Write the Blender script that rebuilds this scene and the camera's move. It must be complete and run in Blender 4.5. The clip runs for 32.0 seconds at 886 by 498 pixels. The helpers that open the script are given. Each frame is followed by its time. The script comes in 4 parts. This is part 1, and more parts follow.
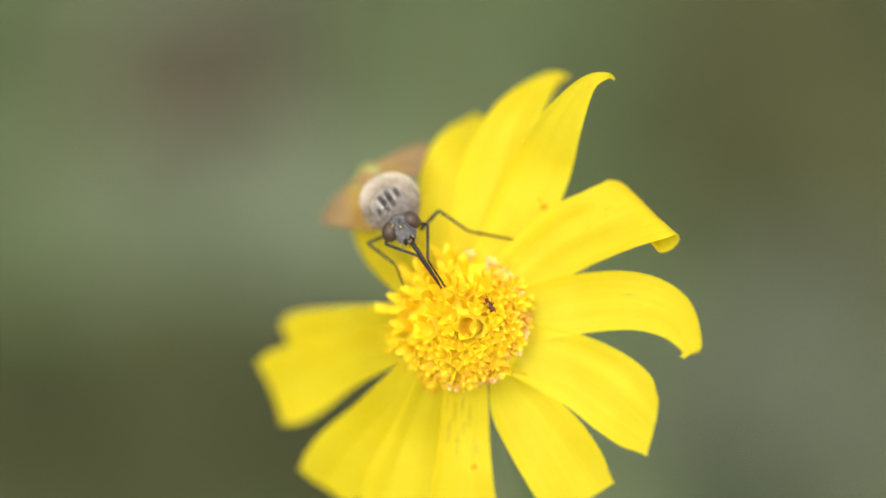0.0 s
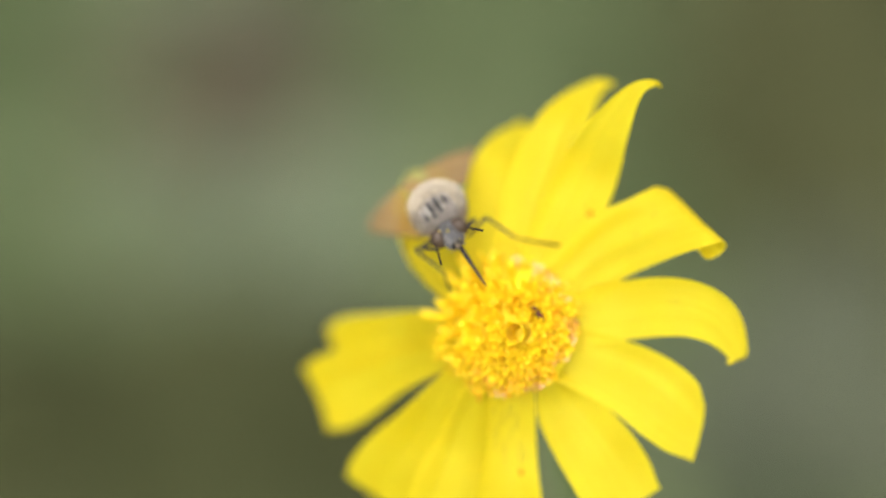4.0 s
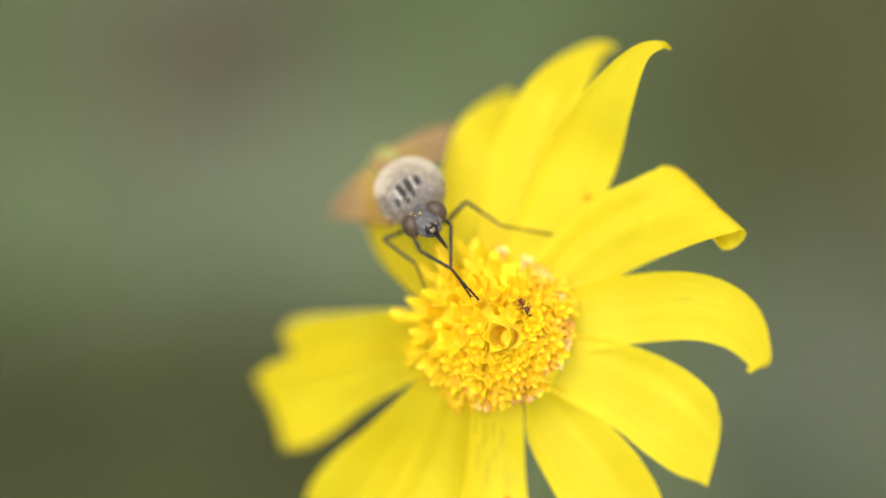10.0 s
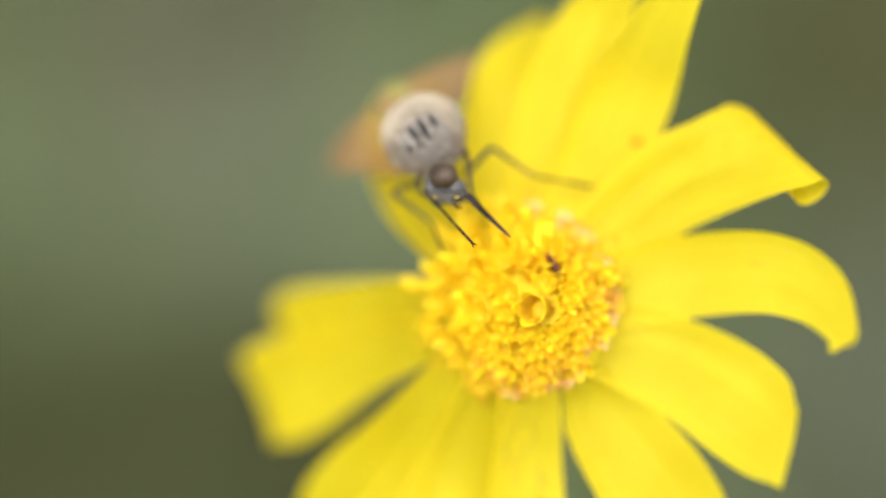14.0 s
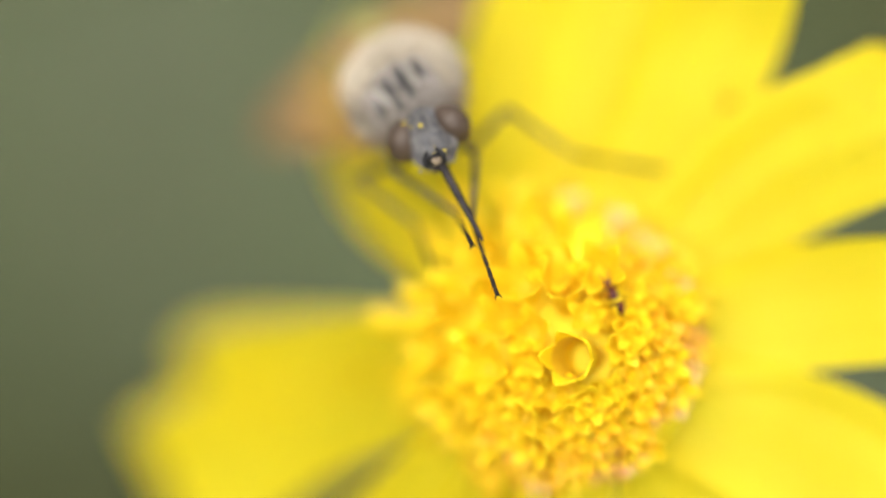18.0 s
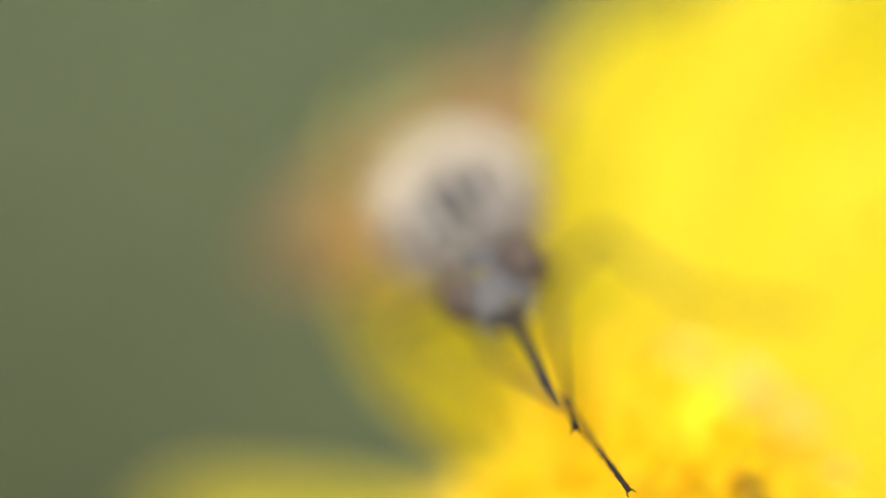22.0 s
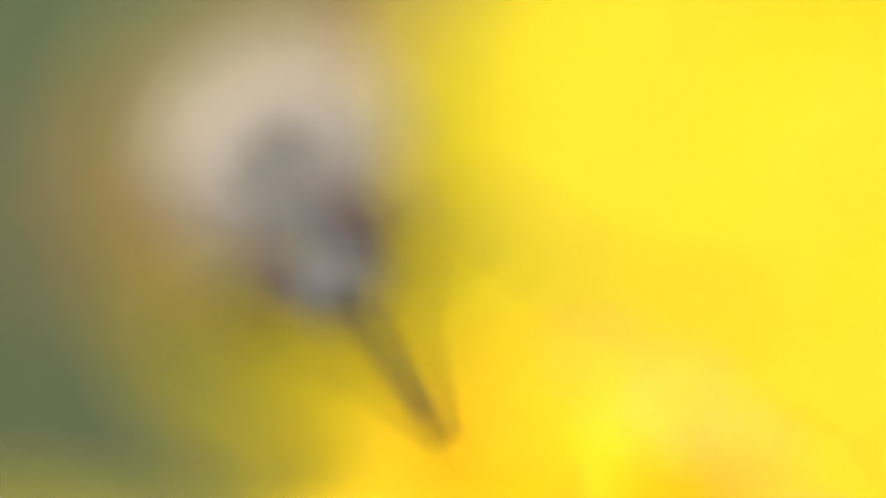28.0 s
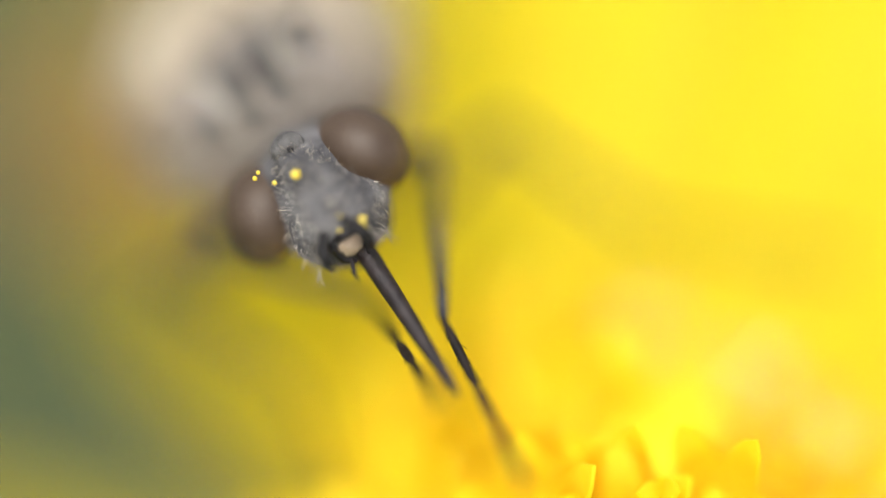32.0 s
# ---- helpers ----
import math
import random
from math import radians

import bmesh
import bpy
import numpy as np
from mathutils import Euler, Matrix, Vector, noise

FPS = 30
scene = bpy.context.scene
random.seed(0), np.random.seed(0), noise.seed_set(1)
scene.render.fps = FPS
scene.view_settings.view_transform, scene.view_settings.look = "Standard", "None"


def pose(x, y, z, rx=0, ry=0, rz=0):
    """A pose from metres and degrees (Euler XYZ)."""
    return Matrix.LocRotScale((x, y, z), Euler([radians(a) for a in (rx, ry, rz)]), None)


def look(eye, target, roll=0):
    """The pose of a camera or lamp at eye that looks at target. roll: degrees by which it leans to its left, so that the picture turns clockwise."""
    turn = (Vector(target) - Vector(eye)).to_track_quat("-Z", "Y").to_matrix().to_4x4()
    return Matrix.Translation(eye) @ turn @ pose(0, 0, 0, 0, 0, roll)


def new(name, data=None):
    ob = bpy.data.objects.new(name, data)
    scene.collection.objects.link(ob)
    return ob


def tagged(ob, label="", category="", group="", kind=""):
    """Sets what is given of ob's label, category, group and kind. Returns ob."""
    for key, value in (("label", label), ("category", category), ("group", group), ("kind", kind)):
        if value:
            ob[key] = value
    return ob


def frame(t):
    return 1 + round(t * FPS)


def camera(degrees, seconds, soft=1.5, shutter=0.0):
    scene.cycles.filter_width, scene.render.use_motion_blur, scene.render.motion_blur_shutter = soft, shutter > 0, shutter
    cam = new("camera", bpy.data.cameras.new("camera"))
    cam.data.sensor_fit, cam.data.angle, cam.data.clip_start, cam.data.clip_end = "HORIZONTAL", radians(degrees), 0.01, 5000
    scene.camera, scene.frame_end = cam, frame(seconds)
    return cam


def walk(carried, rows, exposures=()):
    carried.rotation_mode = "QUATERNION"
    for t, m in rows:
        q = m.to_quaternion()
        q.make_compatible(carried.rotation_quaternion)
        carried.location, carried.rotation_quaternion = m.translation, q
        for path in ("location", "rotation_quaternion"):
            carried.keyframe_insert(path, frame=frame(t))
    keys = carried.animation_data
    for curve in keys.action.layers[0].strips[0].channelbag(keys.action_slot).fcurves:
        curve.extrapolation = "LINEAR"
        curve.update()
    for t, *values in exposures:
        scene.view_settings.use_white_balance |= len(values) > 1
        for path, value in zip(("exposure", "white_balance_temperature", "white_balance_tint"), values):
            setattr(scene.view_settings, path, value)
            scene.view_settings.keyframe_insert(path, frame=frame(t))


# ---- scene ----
MM = 0.001
# The view: looking down at the flower by 42 degrees; its x, y and depth are counted in millimetres from a point beside the disc.
FLOWER_HEIGHT = 0.15
VIEW = pose(0, 0, FLOWER_HEIGHT, 48, 0, 0)

cam = camera(12, 32.0)
cam.data.dof.use_dof = True
cam.data.dof.aperture_fstop = 7.0
focus_point = new("focus_point")
cam.data.dof.focus_object = focus_point


def eye_at(x, y, d):
    """The camera at x, y millimetres across the view and d in front of the flower."""
    return VIEW @ Matrix.Translation((x * MM, y * MM, d * MM))


walk(cam, [
    (0, eye_at(0.39, -0.23, 261.4)),
    (0.5, eye_at(-0.94, -0.64, 263.0)),
    (1, eye_at(-1.50, -0.81, 264.5)),
    (1.5, eye_at(-3.18, -2.42, 261.5)),
    (2, eye_at(-2.59, -1.66, 267.3)),
    (2.5, eye_at(-1.46, -1.11, 264.6)),
    (3, eye_at(-0.20, -1.29, 261.9)),
    (3.5, eye_at(-0.48, -0.58, 262.2)),
    (4, eye_at(-2.56, 0.18, 262.5)),
    (4.5, eye_at(-1.13, 0.94, 261.1)),
    (5.5, eye_at(-0.79, 0.53, 258.4)),
    (6.5, eye_at(-0.38, 0.40, 255.8)),
    (7, eye_at(-0.65, 0.56, 254.4)),
    (7.5, eye_at(-1.21, -0.85, 249.0)),
    (8, eye_at(-1.43, -1.42, 243.6)),
    (8.5, eye_at(-1.36, -0.65, 238.3)),
    (9, eye_at(0.00, -0.00, 233.0)),
    (9.5, eye_at(-2.11, -0.30, 229.0)),
    (10, eye_at(-1.12, -0.39, 225.2)),
    (10.5, eye_at(-1.40, -0.77, 220.8)),
    (11, eye_at(-0.08, 0.05, 216.5)),
    (11.5, eye_at(-1.79, -0.76, 211.4)),
    (12, eye_at(-1.65, -0.61, 206.3)),
    (12.5, eye_at(-1.99, -0.57, 204.8)),
    (13, eye_at(-3.77, -2.20, 203.3)),
    (13.5, eye_at(-2.27, -1.81, 195.2)),
    (14, eye_at(-2.05, -2.40, 187.4)),
    (14.5, eye_at(-2.78, -2.36, 176.8)),
    (15.5, eye_at(-2.12, -2.08, 157.4)),
    (16.5, eye_at(-1.36, -1.97, 140.1)),
    (17, eye_at(-2.08, -2.25, 131.2)),
    (17.5, eye_at(-2.36, -1.91, 126.6)),
    (18, eye_at(-1.77, -1.93, 122.1)),
    (18.5, eye_at(-1.96, -1.92, 116.6)),
    (19, eye_at(-1.38, -0.93, 111.4)),
    (19.5, eye_at(-0.98, 0.62, 107.3)),
    (20, eye_at(-2.53, -0.54, 103.3)),
    (20.5, eye_at(-3.34, 0.20, 99.9)),
    (21, eye_at(-2.45, 0.34, 96.5)),
    (21.5, eye_at(-1.91, 1.22, 93.4)),
    (22, eye_at(-3.28, 1.84, 90.3)),
    (22.5, eye_at(-3.53, 1.77, 88.4)),
    (23, eye_at(-2.32, 2.08, 86.5)),
    (23.5, eye_at(-0.53, 1.64, 82.6)),
    (24, eye_at(-1.53, 0.54, 79.0)),
    (24.5, eye_at(-1.29, 1.31, 76.8)),
    (25, eye_at(-0.47, -0.31, 74.7)),
    (25.5, eye_at(0.08, -0.39, 72.9)),
    (26.5, eye_at(0.50, -0.22, 69.6)),
    (27.5, eye_at(0.91, -0.05, 66.2)),
    (28, eye_at(-0.41, 1.40, 64.7)),
    (28.5, eye_at(0.14, 1.90, 63.2)),
    (29, eye_at(0.51, 2.42, 61.7)),
    (29.5, eye_at(-0.22, 1.96, 60.2)),
    (30, eye_at(0.11, 0.91, 58.8)),
    (30.5, eye_at(0.42, 0.81, 57.8)),
    (31, eye_at(0.36, 1.20, 56.9)),
    (31.5, eye_at(0.16, 0.47, 55.1)),
    (32, eye_at(-0.64, 0.56, 53.4)),
])


def focus_at(z):
    return VIEW @ Matrix.Translation((-1.5 * MM, 3 * MM, z * MM))


# ---- world and light ----
world = bpy.data.worlds.new("overcast_sky")
scene.world = world
world.use_nodes = True
sky = world.node_tree.nodes.new("ShaderNodeTexSky")
sky.sky_type, sky.sun_disc = "NISHITA", False
sky.sun_elevation, sky.sun_rotation = radians(58), radians(193)
sky.air_density, sky.dust_density, sky.ozone_density = 1.0, 4.0, 1.0
cloud = world.node_tree.nodes.new("ShaderNodeHueSaturation")
cloud.inputs["Saturation"].default_value = 0.35
world.node_tree.links.new(sky.outputs[0], cloud.inputs["Color"])
world.node_tree.links.new(cloud.outputs[0], world.node_tree.nodes["Background"].inputs[0])
world.node_tree.nodes["Background"].inputs[1].default_value = 0.13

sun = new("sun", bpy.data.lights.new("sun", "SUN"))
sun.data.energy, sun.data.angle, sun.data.color = 1.3, radians(70), (1.0, 0.98, 0.94)
sun.matrix_world = look((-0.06, -0.25, 0.7), (0, 0, 0))
scene.view_settings.exposure = 1.05


# ---- materials ----
def material(name, base, second=None, scale=300, rough=0.6, bump=0.0, bump_scale=None, metal=0.0, clear=0.0, mix=(0.4, 0.6), spec=0.5):
    """Two tones mixed by noise at two scales, with a noise bump; the scales are per metre."""
    m = bpy.data.materials.new(name)
    m.use_nodes = True
    n, l = m.node_tree.nodes, m.node_tree.links
    b = n["Principled BSDF"]
    b.inputs["Roughness"].default_value, b.inputs["Metallic"].default_value = rough, metal
    b.inputs["Coat Weight"].default_value = clear
    b.inputs["Specular IOR Level"].default_value = spec
    co = n.new("ShaderNodeTexCoord")
    a = n.new("ShaderNodeTexNoise")
    a.inputs["Scale"].default_value, a.inputs["Detail"].default_value = scale, 5
    l.new(co.outputs["Object"], a.inputs["Vector"])
    r = n.new("ShaderNodeValToRGB")
    r.color_ramp.elements[0].position, r.color_ramp.elements[1].position = mix
    r.color_ramp.elements[0].color, r.color_ramp.elements[1].color = (*base, 1), (*(second or base), 1)
    l.new(a.outputs[0], r.inputs[0])
    l.new(r.outputs[0], b.inputs["Base Color"])
    if bump:
        h = n.new("ShaderNodeTexNoise")
        h.inputs["Scale"].default_value, h.inputs["Detail"].default_value = bump_scale or scale * 4, 4
        l.new(co.outputs["Object"], h.inputs["Vector"])
        u = n.new("ShaderNodeBump")
        u.inputs["Strength"].default_value, u.inputs["Distance"].default_value = bump, 0.0002
        l.new(h.outputs[0], u.inputs["Height"])
        l.new(u.outputs[0], b.inputs["Normal"])
    return m


def petal_material():
    """Yellow ray petal: fine lengthwise veins in tone and relief, soft blotches, and light that shines through."""
    m = bpy.data.materials.new("petal_yellow")
    m.use_nodes = True
    n, l = m.node_tree.nodes, m.node_tree.links
    b = n["Principled BSDF"]
    out = n["Material Output"]
    uv = n.new("ShaderNodeUVMap")
    uv.uv_map = "petal"
    st = n.new("ShaderNodeMapping")
    st.inputs["Scale"].default_value = (0.9, 16, 1)
    l.new(uv.outputs[0], st.inputs[0])
    vein = n.new("ShaderNodeTexNoise")
    vein.inputs["Scale"].default_value, vein.inputs["Detail"].default_value = 1.0, 5
    l.new(st.outputs[0], vein.inputs["Vector"])
    co = n.new("ShaderNodeTexCoord")
    blot = n.new("ShaderNodeTexNoise")
    blot.inputs["Scale"].default_value, blot.inputs["Detail"].default_value = 260, 3
    l.new(co.outputs["Object"], blot.inputs["Vector"])
    r = n.new("ShaderNodeValToRGB")
    r.color_ramp.elements[0].position, r.color_ramp.elements[1].position = 0.3, 0.65
    r.color_ramp.elements[0].color, r.color_ramp.elements[1].color = (0.84, 0.71, 0.016, 1), (0.90, 0.805, 0.046, 1)
    l.new(vein.outputs[0], r.inputs[0])
    r2 = n.new("ShaderNodeValToRGB")
    r2.color_ramp.elements[0].position, r2.color_ramp.elements[1].position = 0.35, 0.7
    r2.color_ramp.elements[0].color, r2.color_ramp.elements[1].color = (0.84, 0.71, 0.012, 1), (0.91, 0.815, 0.052, 1)
    l.new(blot.outputs[0], r2.inputs[0])
    mx = n.new("ShaderNodeMixRGB")
    mx.inputs[0].default_value = 0.5
    l.new(r.outputs[0], mx.inputs[1])
    l.new(r2.outputs[0], mx.inputs[2])
    l.new(mx.outputs[0], b.inputs["Base Color"])
    b.inputs["Roughness"].default_value = 0.55
    b.inputs["Sheen Weight"].default_value = 0.05
    b.inputs["Specular IOR Level"].default_value = 0.35
    u = n.new("ShaderNodeBump")
    u.inputs["Strength"].default_value, u.inputs["Distance"].default_value = 0.35, 0.0002
    l.new(vein.outputs[0], u.inputs["Height"])
    l.new(u.outputs[0], b.inputs["Normal"])
    tr = n.new("ShaderNodeBsdfTranslucent")
    l.new(mx.outputs[0], tr.inputs[0])
    ms = n.new("ShaderNodeMixShader")
    ms.inputs[0].default_value = 0.5
    l.new(b.outputs[0], ms.inputs[1])
    l.new(tr.outputs[0], ms.inputs[2])
    l.new(ms.outputs[0], out.inputs[0])
    return m


def sheer_material(name, base, second, alpha):
    """A wing's membrane: tinted film with clear areas."""
    m = material(name, base, second, 700, 0.35)
    n, l = m.node_tree.nodes, m.node_tree.links
    t = n.new("ShaderNodeBsdfTransparent")
    ms = n.new("ShaderNodeMixShader")
    ms.inputs[0].default_value = alpha
    l.new(t.outputs[0], ms.inputs[1])
    l.new(n["Principled BSDF"].outputs[0], ms.inputs[2])
    l.new(ms.outputs[0], n["Material Output"].inputs[0])
    return m


def lit_through(m, share):
    """Lets part of the light shine through a thin living tissue."""
    n, l = m.node_tree.nodes, m.node_tree.links
    b = n["Principled BSDF"]
    tr = n.new("ShaderNodeBsdfTranslucent")
    l.new(b.inputs["Base Color"].links[0].from_socket, tr.inputs[0])
    ms = n.new("ShaderNodeMixShader")
    ms.inputs[0].default_value = share
    l.new(b.outputs[0], ms.inputs[1])
    l.new(tr.outputs[0], ms.inputs[2])
    l.new(ms.outputs[0], n["Material Output"].inputs[0])
    return m


PETAL = petal_material()
FLORET = lit_through(material("floret_yellow", (0.92, 0.71, 0.010), (0.95, 0.795, 0.022), 900, 0.55, 0.15), 0.52)
# Throats are naturally deeper yellow; the tone also paints in their shade.
THROAT = lit_through(material("floret_throat", (0.90, 0.64, 0.008), (0.93, 0.72, 0.016), 900, 0.6, 0.2), 0.45)
# Orange rim florets; their tone also holds the shade round the disc's edge.
FLORET_RIM = lit_through(material("floret_orange", (0.86, 0.48, 0.008), (0.92, 0.64, 0.014), 1100, 0.55, 0.15), 0.3)
# Inside of the gaping bud: the shade in its depth painted as dark gold.
CUP_SHADE = material("cup_inside_shade", (0.60, 0.36, 0.004), (0.72, 0.46, 0.006), 1200, 0.6, 0.2)
FLORET_OLD = material("floret_brown", (0.55, 0.22, 0.05), (0.85, 0.50, 0.12), 1500, 0.7, 0.3)
POLLEN = material("pollen", (0.66, 0.47, 0.03), (0.80, 0.62, 0.10), 3000, 0.5, 0.3)
ANTHER = material("withered_tip", (0.78, 0.44, 0.14), (0.88, 0.60, 0.28), 2500, 0.7, 0.3)
DISC = material("disc_core", (0.90, 0.66, 0.008), (0.93, 0.75, 0.014), 900, 0.7, 0.4)
SPOT = material("petal_spot", (0.60, 0.17, 0.004), (0.78, 0.36, 0.006), 2500, 0.8, spec=0.1)
VEIN_DARK = material("petal_streak", (0.20, 0.16, 0.02), (0.34, 0.27, 0.03), 2500, 0.7)
GREEN = material("stem_green", (0.10, 0.17, 0.05), (0.15, 0.22, 0.08), 500, 0.6, 0.3)
BRACT = material("bract_green", (0.06, 0.10, 0.04), (0.14, 0.17, 0.08), 700, 0.6, 0.3)
FUZZ = material("cream_hair", (0.56, 0.485, 0.365), (0.73, 0.65, 0.51), 2500, 0.7)
# Darker tone of the body hair: the underside's shade put into its colour.
FUZZ_SHADED = material("shaded_brown_hair", (0.20, 0.15, 0.105), (0.38, 0.29, 0.21), 2500, 0.7)
FUZZ_PALE = material("pale_grey_hair", (0.29, 0.252, 0.212), (0.50, 0.44, 0.37), 2500, 0.7)
FUZZ_GREY = material("grey_hair", (0.20, 0.176, 0.154), (0.36, 0.32, 0.275), 2500, 0.7)
GREY = material("grey_dusted_skin", (0.040, 0.038, 0.040), (0.118, 0.112, 0.110), 2200, 0.8, 0.35, 16000)
STRIPE = material("dark_stripe", (0.035, 0.032, 0.03), (0.09, 0.085, 0.08), 2500, 0.7, 0.4)
PALE_STRIPE = material("white_dusting", (0.58, 0.54, 0.47), (0.70, 0.66, 0.58), 2500, 0.8, 0.4)
EYE = material("eye_brown", (0.044, 0.027, 0.016), (0.070, 0.046, 0.029), 900, 0.42, 0.10, 14000, spec=0.32)
BLACK = material("horn_black", (0.007, 0.006, 0.006), (0.020, 0.017, 0.018), 3000, 0.5, 0.2, spec=0.25)
HORN = material("proboscis_brown_black", (0.010, 0.006, 0.006), (0.024, 0.016, 0.015), 3000, 0.5, 0.2, spec=0.3)
TARSUS = material("tarsus_dark", (0.007, 0.005, 0.004), (0.022, 0.014, 0.009), 3000, 0.6, 0.2, spec=0.2)
LEG = material("leg_brown_grey", (0.018, 0.018, 0.019), (0.046, 0.045, 0.044), 2600, 0.6, 0.3, spec=0.25)
PALE = material("pale_mouth", (0.16, 0.115, 0.075), (0.34, 0.26, 0.17), 4500, 0.6, 0.3)
ABDOMEN = material("abdomen_ochre", (0.25, 0.23, 0.05), (0.36, 0.32, 0.09), 900, 0.6, 0.3)


def thorax_material():
    """Cream skin that turns to dusted grey on the front third, with an uneven border."""
    m = material("thorax_skin", (0.48, 0.40, 0.29), (0.57, 0.48, 0.36), 1200, 0.85, 0.3)
    n, l = m.node_tree.nodes, m.node_tree.links
    co = n.new("ShaderNodeTexCoord")
    sep = n.new("ShaderNodeSeparateXYZ")
    l.new(co.outputs["Object"], sep.inputs[0])
    wob = n.new("ShaderNodeTexNoise")
    wob.inputs["Scale"].default_value = 900
    l.new(co.outputs["Object"], wob.inputs["Vector"])
    add = n.new("ShaderNodeMath")
    add.operation = "MULTIPLY_ADD"
    add.inputs[1].default_value = 0.0010
    l.new(wob.outputs[0], add.inputs[0])
    l.new(sep.outputs[2], add.inputs[2])
    rng = n.new("ShaderNodeMapRange")
    rng.inputs["From Min"].default_value, rng.inputs["From Max"].default_value = 0.0002, 0.0014
    l.new(add.outputs[0], rng.inputs[0])
    mx = n.new("ShaderNodeMixRGB")
    l.new(rng.outputs[0], mx.inputs[0])
    b = n["Principled BSDF"]
    l.new(b.inputs["Base Color"].links[0].from_socket, mx.inputs[1])
    mx.inputs[2].default_value = (0.19, 0.166, 0.148, 1)
    l.new(mx.outputs[0], b.inputs["Base Color"])
    return m


THORAX_SKIN = thorax_material()
WING = sheer_material("wing_amber", (0.48, 0.24, 0.085), (0.60, 0.34, 0.13), 0.55)
WING_VEIN = material("wing_vein", (0.16, 0.07, 0.03), (0.22, 0.10, 0.04), 1500, 0.5)
THRIPS = material("thrips_brown", (0.030, 0.007, 0.004), (0.11, 0.022, 0.008), 3000, 0.5, 0.3, spec=0.3)
GROUND = material("meadow_ground", (0.088, 0.114, 0.050), (0.128, 0.152, 0.074), 14, 0.9, 0.6, 400, mix=(0.35, 0.65), spec=0.1)
SOIL_DARK = material("damp_soil", (0.034, 0.038, 0.014), (0.052, 0.057, 0.023), 60, 0.95, 0.6, 500, spec=0.1)
SOIL_OLIVE = material("olive_soil", (0.047, 0.050, 0.020), (0.066, 0.069, 0.029), 60, 0.95, 0.6, 500, spec=0.1)
LITTER = material("dry_litter", (0.124, 0.102, 0.064), (0.178, 0.146, 0.096), 80, 0.9, 0.6, 600, spec=0.1)
PALE_LITTER = material("bleached_litter", (0.140, 0.148, 0.092), (0.190, 0.194, 0.126), 80, 0.9, 0.6, 600, spec=0.1)
MOSS = material("pale_moss", (0.114, 0.138, 0.082), (0.146, 0.170, 0.104), 90, 0.9, 0.6, 700, spec=0.1)
STONE = material("grey_stone", (0.060, 0.068, 0.040), (0.086, 0.095, 0.058), 70, 0.85, 0.5, 500, spec=0.2)
GRASS = material("grass_blade", (0.070, 0.102, 0.038), (0.108, 0.138, 0.058), 25, 0.7, spec=0.2)
DRY_GRASS = material("dry_grass", (0.11, 0.115, 0.05), (0.16, 0.16, 0.08), 25, 0.8, spec=0.2)


# ---- mesh helpers ----
def finish(bm, name, mat, smooth=True, second=None):
    me = bpy.data.meshes.new(name)
    bm.normal_update()
    for e in bm.edges:
        if len(e.link_faces) == 2 and e.calc_face_angle(0) > radians(55):
            e.smooth = False
    bm.to_mesh(me)
    bm.free()
    me.materials.append(mat)
    if second:
        me.materials.append(second)
    if smooth:
        me.polygons.foreach_set("use_smooth", [True] * len(me.polygons))
    return me


def part(name, bm, mat, parent, label="", smooth=True):
    ob = new(name, bm if isinstance(bm, bpy.types.Mesh) else finish(bm, name, mat, smooth))
    ob.parent = parent
    if label:
        tagged(ob, label)
    return ob


def ball(radii, centre=(0, 0, 0), seg=24, rings=16, rough=0.0):
    """An ellipsoid in millimetres, a little uneven."""
    bm = bmesh.new()
    bmesh.ops.create_uvsphere(bm, u_segments=seg, v_segments=rings, radius=1)
    for v in bm.verts:
        k = 1 + rough * noise.noise(v.co * 2.3)
        v.co = Vector((v.co.x * radii[0] * k + centre[0], v.co.y * radii[1] * k + centre[1], v.co.z * radii[2] * k + centre[2])) * MM
    return bm


def tube(points, radii, sides=10, bm=None):
    """A round tapering tube through points, in millimetres, with closed ends."""
    bm = bm or bmesh.new()
    pts = [Vector(p) for p in points]
    loops = []
    side = Vector((0.31, 0.9, 0.29))
    for i, p in enumerate(pts):
        way = (pts[min(i + 1, len(pts) - 1)] - pts[max(i - 1, 0)]).normalized()
        x = (side - way * side.dot(way)).normalized()
        y = way.cross(x)
        loops.append([bm.verts.new((p + (x * math.cos(a) + y * math.sin(a)) * radii[i]) * MM)
                      for a in (2 * math.pi * k / sides for k in range(sides))])
    for a, b in zip(loops, loops[1:]):
        for k in range(sides):
            bm.faces.new((a[k], a[(k + 1) % sides], b[(k + 1) % sides], b[k]))
    bm.faces.new(loops[0][::-1])
    bm.faces.new(loops[-1])
    return bm


def curve(points, count):
    """Points along a smooth curve through a few of them."""
    p = [Vector(q) for q in points]
    p = [p[0] * 2 - p[1]] + p + [p[-1] * 2 - p[-2]]
    res = []
    n = len(p) - 3
    for i in range(count):
        u = i / (count - 1) * n
        k = min(int(u), n - 1)
        f = u - k
        a, b, c, d = p[k:k + 4]
        res.append(0.5 * ((2 * b) + (c - a) * f + (2 * a - 5 * b + 4 * c - d) * f * f + (3 * b - a - 3 * c + d) * f ** 3))
    return res


def smooth_step(a, b, x):
    x = min(max((x - a) / (b - a), 0), 1)
    return x * x * (3 - 2 * x)


# ---- ground ----
def ground_at(x, y):
    """Where the way through x, y millimetres of the view, seen from 233 mm off, meets the ground."""
    eye, p = VIEW @ Vector((0, 0, 0.233)), VIEW @ Vector((x * MM, y * MM, 0))
    k = -eye.z / (p.z - eye.z)
    return eye + (p - eye) * k


